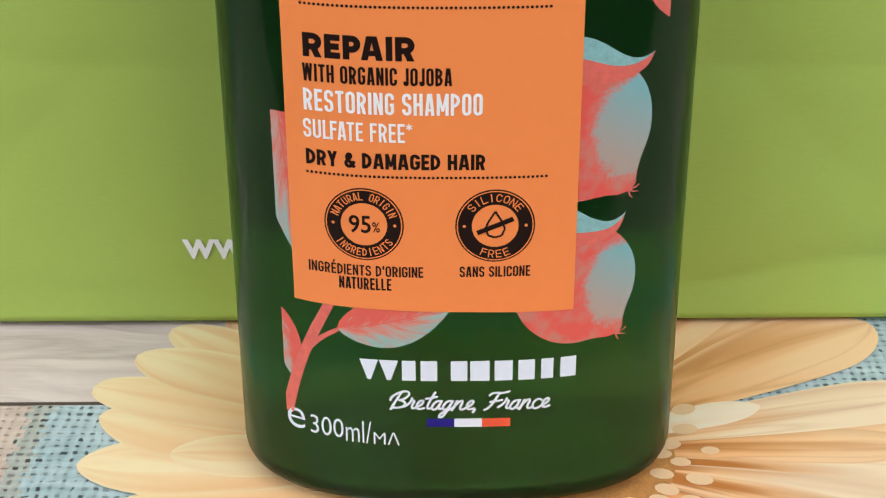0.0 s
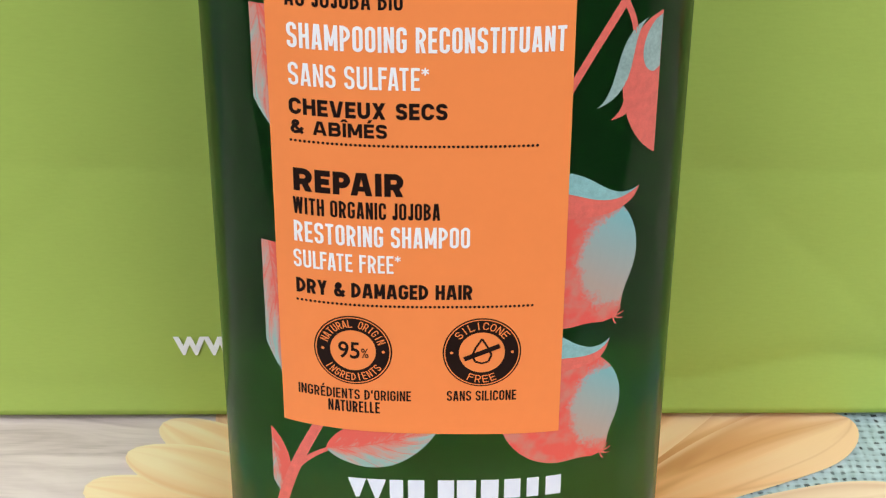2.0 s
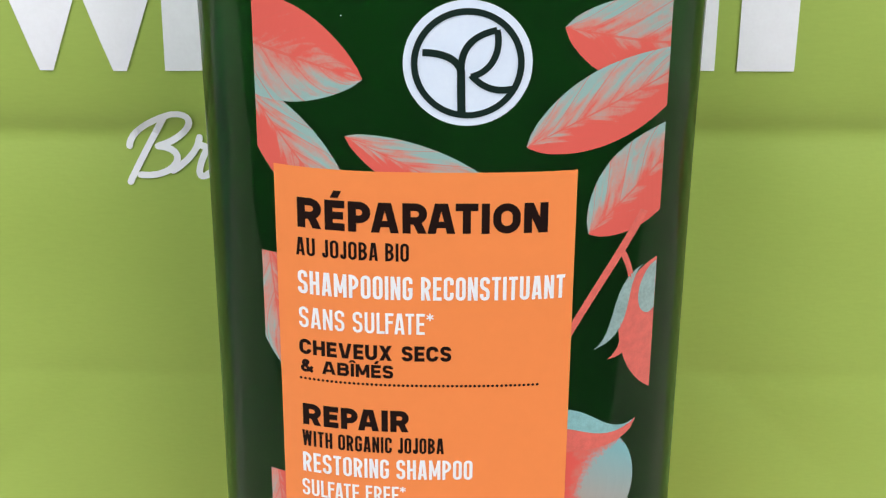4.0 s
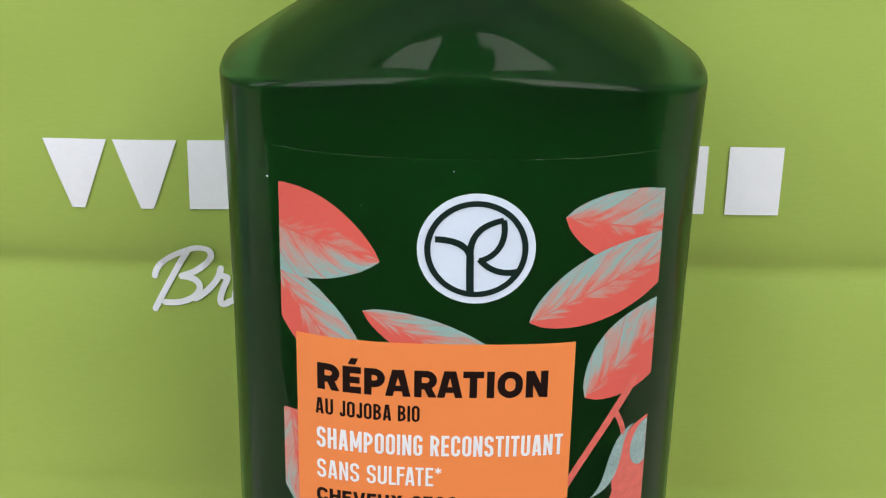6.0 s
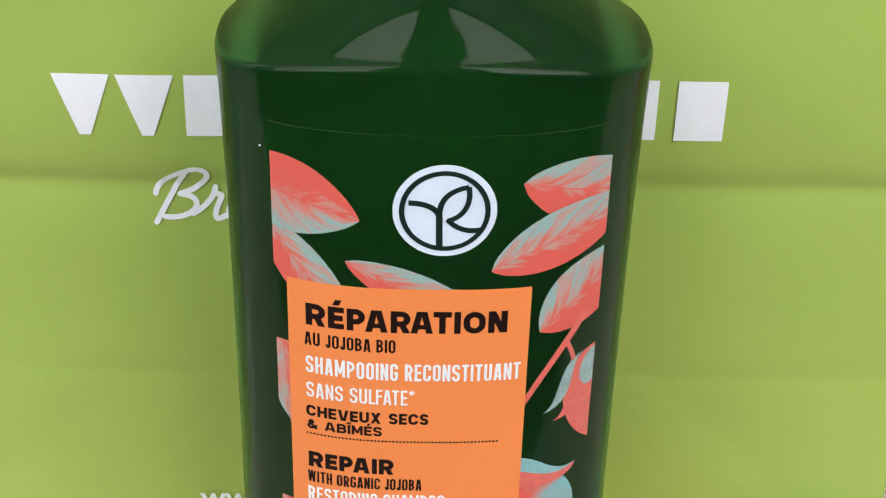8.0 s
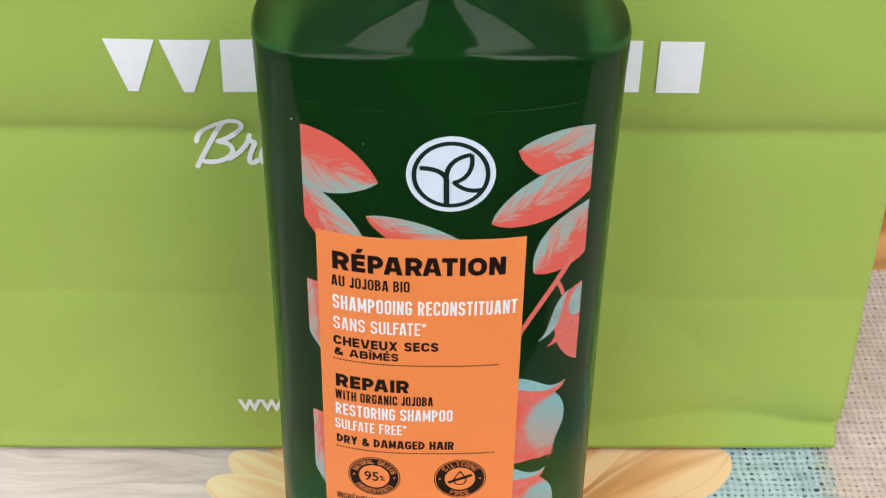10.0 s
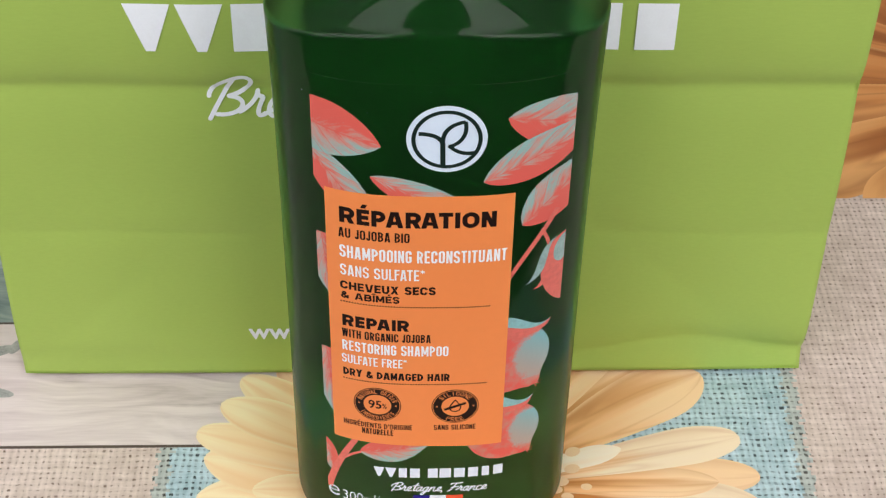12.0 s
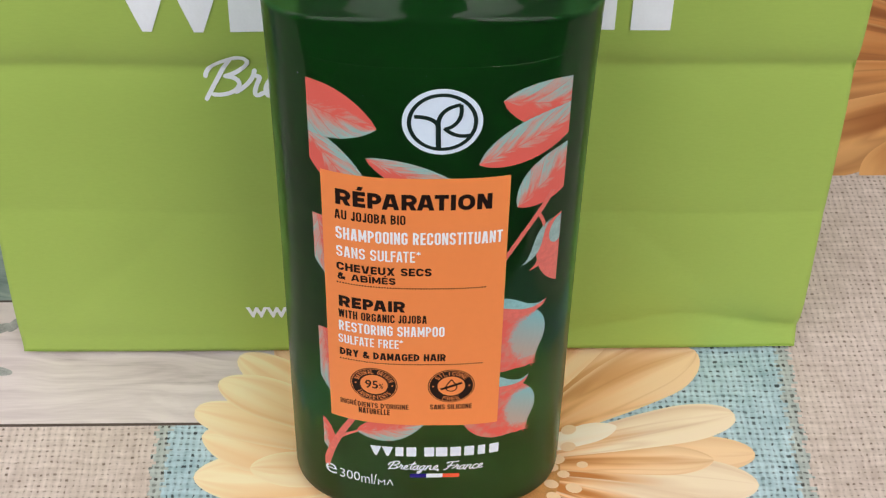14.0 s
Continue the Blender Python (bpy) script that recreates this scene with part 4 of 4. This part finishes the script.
for k in range(1, 15):
    u = k / 14
    sections.append((a0 + (NR - a0) * u, b0 + (NR - b0) * u, N + (2 - N) * u, z0 + (NECK - z0) * (u + 0.05 * math.sin(u * math.pi)), CREST * (1 - u)))
sections += [(NR, NR, 2, NECK + 0.004), (NR - 0.002, NR - 0.002, 2, NECK + 0.008)]
body = part("body", loft_bm(sections), M_GREEN, bottle, "dark green translucent plastic", smooth=True)
# disc added inside the body so that its foot looks lit through
base = [(R - 0.0048, B - 0.0048, N, 0.0016), (R - 0.0042, B - 0.0042, N, 0.0022), (R - 0.0042, B - 0.0042, N, 0.0030), (R - 0.0060, B - 0.0060, N, 0.0034)]
part("base", loft_bm(base), M_BASE, bottle, "pale cloudy disc inside the base, added to brighten the foot", smooth=True)
seam = [(R + FLARE * 0.65 + d, B + d, N, 0.1328 + z) for d, z in ((-0.0002, -0.0002), (0.00004, -0.00008), (0.00004, 0.00008), (-0.0002, 0.0002))]
part("mould_seam", loft_bm(seam, closed=False), M_GREEN, bottle, smooth=True)
bead = [(0.0130 + 0.0006 * math.cos(a), 0.0130 + 0.0006 * math.cos(a), 2, 0.1528 + 0.0005 * math.sin(a)) for a in [math.pi * (k / 8 - 0.5) for k in range(9)]]
part("neck_bead", loft_bm(bead, 96, closed=False), M_GREEN, bottle, smooth=True)
CR = 0.0132
cap = [(CR - 0.0006, CR - 0.0006, 2, 0.1527), (CR, CR, 2, 0.1531), (CR, CR, 2, 0.1745), (CR - 0.0004, CR - 0.0004, 2, 0.1757), (CR - 0.0015, CR - 0.0015, 2, 0.1766), (CR - 0.005, CR - 0.005, 2, 0.1769), (0.001, 0.001, 2, 0.177)]
part("cap", loft_bm(cap, 96), M_CAP, bottle, "smooth black plastic cap", smooth=True)


def surface(x, z, off):
    wide = R + FLARE * max(0.0, (z - 0.0035) / (SH - 0.0053)) ** 6
    x -= CX
    u = min(0.97, abs(x) / wide)
    y = -B * (1 - u ** N) ** (1 / N)
    g = Vector((math.copysign(u ** (N - 1) / wide, x), -(abs(y) / B) ** (N - 1) / B)).normalized()
    return Vector((CX + x + g.x * off, y + g.y * off, z))


def on_bottle(bm, off, most=0.0022, rise=RISE):
    if most:
        refine(bm, most)
    for v in bm.verts:
        v.co = surface(v.co.x, v.co.z + rise, off - v.co.y)
    bmesh.ops.recalc_face_normals(bm, faces=bm.faces[:])
    return bm


ART0, ART1 = -0.0251, 0.0268
PB = 0.0001
P1, P2, P3, PL, P4, P5 = 0.00005, 0.00008, 0.00011, 0.00015, 0.00020, 0.00024
leaves = [
    ((-0.0335, 0.1237), (-0.0116, 0.1182), 0.0130, 0.01, 1, P2, True),
    ((-0.0272, 0.1172), (-0.0116, 0.0965), 0.0080, 0.0, 3, P1, True),
    ((-0.0138, 0.1108), (0.0115, 0.0980), 0.0070, 0.01, 3, P1, True),
    ((0.0131, 0.1247), (0.0360, 0.1192), 0.0112, 0.0, 0, P1, False),
    ((0.0088, 0.1096), (0.0330, 0.1198), 0.0098, 0.02, 3, P2, False),
    ((0.0171, 0.0974), (0.0330, 0.1110), 0.0110, 0.02, 0, P1, False),
    ((-0.0172, 0.0301), (-0.0012, 0.0347), 0.0080, -0.03, 1, P1, True),
    ((-0.0254, 0.0320), (-0.0234, 0.0205), 0.0040, 0.0, 2, P1, True),
    ((-0.0250, 0.1040), (-0.0225, 0.0775), 0.0085, 0.0, 2, P1, 0.0940),
    ((-0.0250, 0.0720), (-0.0222, 0.0405), 0.0085, 0.0, 1, P1, 0.0613),
]
for base, tip, w, bend, kind, off, west in leaves:
    bm = clip_bm(leaf_bm(base, tip, w, bend), ART0 if west else ART1, not west, west if isinstance(west, float) else None)
    part("printed_leaf", on_bottle(bm, off, 0, -0.0001), M_LEAVES[kind], bottle, "coral and mint printed leaf")
stems = [
    (((0.0245, 0.0995), (0.0218, 0.0945), (0.0185, 0.0900), (0.0145, 0.0825)), 0.0012, 0.0010),
    (((0.0216, 0.0944), (0.0228, 0.0925), (0.0232, 0.0900)), 0.0008, 0.0007),
    (((-0.0176, 0.0350), (-0.0205, 0.0290), (-0.0228, 0.0250), (-0.0249, 0.0148)), 0.0014, 0.0016),
    (((-0.0222, 0.0250), (-0.0205, 0.0280), (-0.0170, 0.0299)), 0.0010, 0.0006),
]
for pts, w0, w1 in stems:
    part("printed_stem", on_bottle(clip_bm(stroke_bm(pts, w0, w1), ART0, False), P2, 0, 0), M_CORAL, bottle, "coral printed stem")


def fruit_bm(cx, cz, rx, rz, tip_ang, seg=48):
    bm = bmesh.new()
    uvl = bm.loops.layers.uv.new("UVMap")
    rows = []
    for q in range(9):
        row = []
        for k in range(seg):
            a = 2 * math.pi * k / seg
            d = (a - radians(tip_ang) + math.pi) % (2 * math.pi) - math.pi
            r = q / 8 * (1 + 0.2 * math.exp(-(d / 0.22) ** 2))
            row.append((bm.verts.new((cx + rx * r * math.cos(a), 0, cz + rz * r * math.sin(a))), (0.5 + 0.5 * r * math.cos(a), 0.5 + 0.5 * r * math.sin(a))))
        rows.append(row)
    for a, b in zip(rows[1:], rows[2:]):
        for k in range(seg):
            n = (k + 1) % seg
            quad = (a[k], b[k], b[n], a[n])
            f = bm.faces.new([i[0] for i in quad])
            for lp, i in zip(f.loops, quad):
                lp[uvl].uv = i[1]
    f = bm.faces.new([i[0] for i in rows[1]])
    for lp, i in zip(f.loops, rows[1]):
        lp[uvl].uv = i[1]
    for i in rows[0]:
        bm.verts.remove(i[0])
    return bm


FRUITS = (
    (0.0153, 0.0597, 0.0098, 0.0105, (((13, 72), (18.5, 73.3), (20.5, 66.6), (25.0, 68.9)), ((13, 69.5), (17, 69.6), (20.5, 65.6), (25.0, 68.9)), ((13, 65.5), (17, 65.8), (21.5, 64.6), (24.3, 67.4)))),
    (0.0154, 0.0368, 0.0086, 0.0092, (((13, 49.6), (17, 46.9), (19.5, 44.3), (22.1, 46.8)), ((13, 44.6), (17, 44.9), (20.5, 43.4), (22.1, 46.8)), ((13, 42.0), (17, 43.0), (20.5, 42.4), (21.6, 45.2)))),
)
for cx, cz, rx, rz, (top, seam, foot) in FRUITS:
    ang = -52
    fruit = part("printed_fruit", on_bottle(fruit_bm(cx, cz, rx, rz, ang), P1, 0, 0), M_FRUIT, bottle, "coral and mint printed fruit")
    part("printed_collar", on_bottle(blade_bm(seam, foot), P2, 0, 0), M_CORAL, fruit)
    part("printed_calyx", on_bottle(blade_bm(top, seam), P3, 0, 0), M_MINT, fruit, "mint printed calyx")
    tx, tz = cx + rx * 1.17 * math.cos(radians(ang)), cz + rz * 1.17 * math.sin(radians(ang))
    for k, a in enumerate((-10, -50, -95, 25)):
        part("printed_hair", on_bottle(stroke_bm([(tx, tz), (tx + 0.0009 * math.cos(radians(a)), tz + 0.0009 * math.sin(radians(a))), (tx + 0.0015 * math.cos(radians(a + 25)), tz + 0.0015 * math.sin(radians(a + 25)))], 0.0003, 0.0001, 5), P2, 0, 0), M_CORAL, fruit)

# the small bud cut off by the edge of the print
bud = part("printed_bud", on_bottle(blade_bm(((26.7, 92.3), (20.0, 90.5), (20.2, 78), (26.7, 73.0)), ((26.8, 92.3), (26.8, 86), (26.8, 80), (26.8, 73.0))), P1, 0, 0), M_CORAL, bottle, "coral and mint printed bud")
part("printed_sepal", on_bottle(blade_bm(((24.9, 91.8), (20.0, 90.2), (21.8, 82.6), (18.4, 80.6)), ((24.2, 91.2), (22.2, 88.2), (24.2, 82.2), (18.4, 80.6))), P2, 0, 0), M_SEPAL, bud, "mint printed sepal")
part("printed_sepal", on_bottle(blade_bm(((22.0, 84), (22.4, 81), (21.6, 79.5), (20.3, 78.8)), ((24.5, 82), (23.2, 79.4), (22.2, 79.0), (20.3, 78.8))), P2, 0, 0), M_CORAL, bud)
part("printed_sepal", on_bottle(blade_bm(((25.9, 91.4), (23.6, 89), (24.0, 84.6), (26.0, 84.4)), ((26.75, 91.8), (26.75, 89), (26.75, 86), (26.75, 84.9))), P2, 0, 0), M_SEPAL, bud, "mint printed sepal")

# the label on the back, which shows dimly through the plastic
bm = on_bottle(rect_bm(-0.0235, 0.0235, 0.030, 0.1365, 40, 30), PB, 0)
for v in bm.verts:
    v.co.y = -v.co.y
bmesh.ops.reverse_faces(bm, faces=bm.faces[:])
part("back_label", bm, M_BACK, bottle, "green back label seen dimly through the plastic")

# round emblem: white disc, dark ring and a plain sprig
EX, EZ, ER = 0.0013, 0.1199, 0.0079
emblem = part("emblem", on_bottle(disc_bm(EX, EZ, ER), P2, 0), M_WHITE, bottle, "round white emblem with a dark sprig")
part("emblem_ring", on_bottle(ring_bm(EX, EZ, 0.0061, 0.0069), P4, 0), M_LOGO, emblem)
for pts, w0, w1 in (
    (((EX - 0.0007, EZ - 0.0062), (EX - 0.0008, EZ - 0.0030), (EX - 0.0008, EZ - 0.0008)), 0.0010, 0.0010),
    (((EX - 0.0008, EZ - 0.0012), (EX - 0.0010, EZ + 0.0005), (EX - 0.0028, EZ + 0.0014), (EX - 0.0055, EZ + 0.0014)), 0.0009, 0.0009),
    (((EX - 0.0008, EZ - 0.0012), (EX - 0.0010, EZ + 0.0022), (EX + 0.0008, EZ + 0.0036), (EX + 0.0035, EZ + 0.0042)), 0.0009, 0.0008),
    (((EX + 0.0035, EZ + 0.0042), (EX + 0.0042, EZ + 0.0010), (EX + 0.0025, EZ - 0.0012), (EX + 0.0004, EZ - 0.0016)), 0.0008, 0.0008),
    (((EX + 0.0004, EZ - 0.0014), (EX + 0.0018, EZ - 0.0030), (EX + 0.0034, EZ - 0.0036), (EX + 0.0055, EZ - 0.0032)), 0.0008, 0.0009),
):
    part("emblem_stroke", on_bottle(stroke_bm(pts, w0, w1), P4, 0), M_LOGO, emblem)

# orange label with its lettering
LX0, LX1, LZ0, LZ1 = -0.0230, 0.0153, 0.0334, 0.1059
sheet = rect_bm(LX0, LX1, LZ0, LZ1, 48, 40)
for v in sheet.verts:  # the lower edge drops slightly to the east
    v.co.z -= 0.0007 * (v.co.x - LX0) / (LX1 - LX0) * (LZ1 - v.co.z) / (LZ1 - LZ0)
label = part("label", on_bottle(sheet, PL, 0), M_LABEL, bottle, "orange rectangular label")
lines = [
    ("RÉPARATION", -20.1, 11.7, 97.7, 101.8, M_BLACK, 0.25),
    ("AU JOJOBA BIO", -20.4, -5.9, 93.8, 96.3, M_BLACK, 0.145),
    ("SHAMPOOING RECONSTITUANT", -20.3, 14.2, 88.4, 91.7, M_LETTER, 0.14),
    ("SANS SULFATE*", -20.3, -2.8, 83.5, 86.5, M_LETTER, 0.13),
    ("CHEVEUX SECS", -20.4, -0.4, 79.6, 81.8, M_BLACK, 0.225),
    ("& ABÎMÉS", -20.3, -8.0, 77.0, 78.9, M_BLACK, 0.225),
    ("REPAIR", -20.2, -6.0, 69.0, 72.2, M_BLACK, 0.26),
    ("WITH ORGANIC JOJOBA", -20.4, -1.3, 65.7, 68.1, M_BLACK, 0.145),
    ("RESTORING SHAMPOO", -20.4, 2.6, 61.7, 64.7, M_LETTER, 0.14),
    ("SULFATE FREE*", -20.6, -6.5, 57.9, 60.5, M_LETTER, 0.13),
    ("DRY & DAMAGED HAIR", -20.4, 3.0, 54.1, 56.3, M_BLACK, 0.205),
    ("INGRÉDIENTS D'ORIGINE", -20.7, -5.2, 38.3, 39.9, M_BLACK, 0.145),
    ("NATURELLE", -16.6, -9.5, 36.2, 38.0, M_BLACK, 0.145),
    ("SANS SILICONE", -0.3, 9.2, 38.4, 40.0, M_BLACK, 0.145),
]
for words, x0, x1, z0, z1, mat, bold in lines:
    part("lettering", on_bottle(line_bm(words, x0 / 1000, x1 / 1000, z0 / 1000, z1 / 1000, WIDE if bold > 0.18 else SLIM, bold, 0.14 if bold > 0.18 else 0.22), P4), mat, label, "printed words")
bm = bmesh.new()
bm.faces.new([bm.verts.new((0.00020 * math.cos(math.pi * i / 4), 0, 0.00020 * math.sin(math.pi * i / 4))) for i in range(8)])
first = part("dot", bm, M_BLACK, label)
dot_mesh = first.data
bpy.data.objects.remove(first)
for z in (0.0760, 0.0530):
    for k in range(54):
        x = -0.0203 + (0.0110 + 0.0203) * k / 53
        ob = new("dot", dot_mesh)
        ob.parent = label
        ob.location = surface(x, z + RISE, P4)
        away = surface(x, z, 0.01) - surface(x, z, 0.0)
        ob.rotation_euler = (0, 0, math.atan2(away.x, -away.y))


def arc_text(words, cx, cz, radius, mid, height, parent, below=False, step=1.0):
    """Letters one by one along a circle."""
    bm = bmesh.new()
    n = len(words)
    pitch = height * 0.80 * step / radius
    for k, ch in enumerate(words):
        if ch == " ":
            continue
        off = (k - (n - 1) / 2) * pitch
        a = radians(mid) + (off if below else -off)
        w = height * (0.15 if ch == "I" else 0.62 * step)
        piece = bmesh.new()
        glyph_bm(piece, ch, -w / 2, -height / 2, w, height, height * 0.13)
        turn = a + (math.pi / 2 if below else -math.pi / 2)
        c, s = math.cos(turn), math.sin(turn)
        for v in piece.verts:
            x, z = v.co.x, v.co.z
            v.co = Vector((cx + radius * math.cos(a) + x * c - z * s, v.co.y, cz + radius * math.sin(a) + x * s + z * c))
        me = bpy.data.meshes.new("letter")
        piece.to_mesh(me)
        piece.free()
        bm.from_mesh(me)
        bpy.data.meshes.remove(me)
    return part("ring_lettering", on_bottle(bm, P5, 0), M_LABEL, parent, "orange ring lettering")


for cx, cz, inner in ((-0.0130, 0.0460, 0.0031), (0.0044, 0.0460, 0.0031)):
    badge = part("badge", on_bottle(ring_bm(cx, cz, inner, 0.0053), P4, 0), M_BLACK, label, "dark brown round badge")
    part("badge_line", on_bottle(ring_bm(cx, cz, 0.00495, 0.0051), P5, 0), M_LABEL, label)
    if cx < 0:
        arc_text("NATURAL ORIGIN", cx, cz, 0.0041, 90, 0.00115, label, step=0.82)
        arc_text("INGREDIENTS", cx, cz, 0.0041, 270, 0.00115, label, True, 0.82)
        part("lettering", on_bottle(text_bm("95", cx - 0.0020, cx + 0.0009, cz - 0.0013, cz + 0.0013, 0.014), P4), M_BLACK, label)
        part("lettering", on_bottle(text_bm("%", cx + 0.0011, cx + 0.0021, cz - 0.0011, cz + 0.0004, 0.01), P4), M_BLACK, label)
    else:
        arc_text("SILICONE", cx, cz, 0.0041, 90, 0.00115, label, step=1.1)
        arc_text("FREE", cx, cz, 0.0041, 270, 0.00115, label, True, 1.1)
        drop = [(0.0, 0.0021), (0.0009, 0.0006), (0.0013, -0.0004), (0.0009, -0.0014), (0.0, -0.0017), (-0.0009, -0.0014), (-0.0013, -0.0004), (-0.0009, 0.0006)]
        for a, b in zip(drop, drop[1:] + drop[:1]):
            part("badge_stroke", on_bottle(stroke_bm([(cx + a[0], cz + a[1]), (cx + b[0], cz + b[1])], 0.00028, 0.00028, 2), P4, 0), M_BLACK, label)
        part("badge_stroke", on_bottle(stroke_bm([(cx - 0.0024, cz - 0.0010), (cx + 0.0024, cz + 0.0010)], 0.0007, 0.0007, 2), P5, 0), M_BLACK, label)
    for s in (-1, 1):
        part("badge_dot", on_bottle(disc_bm(cx + s * 0.0041, cz, 0.00022, 10), P5, 0), M_LABEL, label)

# brand name under the label as plain white blocks, then tagline, flag and volume
for bm in letter_blocks((("v", -0.0142, -0.0116), ("v", -0.0115, -0.0088), ("b", -0.0083, -0.0064), ("b", -0.0057, -0.0034), ("b", -0.0015, 0.0008), ("b", 0.0012, 0.0039),
                         ("b", 0.0046, 0.0071), ("b", 0.0079, 0.0102), ("b", 0.0111, 0.0128), ("b", 0.0138, 0.0160)), 0.0220, 0.0252):
    part("printed_block", on_bottle(bm, P2), M_WHITE, bottle, "plain white printed block")
part("tagline", on_bottle(script_bm("Bretagne, France", -0.0101, 0.0124, 0.0172, 0.0031, 0.00034), P2), M_WHITE, bottle, "white handwritten script")
for x0, x1, mat in ((-0.0049, -0.0010, M_BLUE), (-0.0010, 0.0029, M_WHITE), (0.0029, 0.0069, M_RED)):
    part("flag_stripe", on_bottle(rect_bm(x0, x1, 0.0144, 0.0158, 4, 1), P2, 0), mat, bottle)
part("volume_mark", on_bottle(text_bm("e", -0.0250, -0.0224, 0.0119, 0.0152, -0.006), P2, 0.001), M_WHITE, bottle, "white estimated-quantity sign")
for words, x0, x1, z0, z1 in (("300", -0.0216, -0.0168, 0.0117, 0.0148), ("ml/", -0.0165, -0.0128, 0.0112, 0.0149), ("MΛ", -0.0125, -0.0088, 0.0112, 0.0133)):
    part("volume_text", on_bottle(text_bm(words, x0, x1, z0, z1, -0.004), P2, 0.001), M_WHITE, bottle, "white volume lettering")
# a few specks of dust on the plastic
for x, z in ((-0.0266, 0.1278), (-0.0019, 0.1308), (-0.0140, 0.1256)):
    part("dust_speck", on_bottle(disc_bm(x, z, 0.00016 if x < -0.02 else 0.00008, 8), P2, 0), M_WHITE, bottle, "tiny pale dust speck")
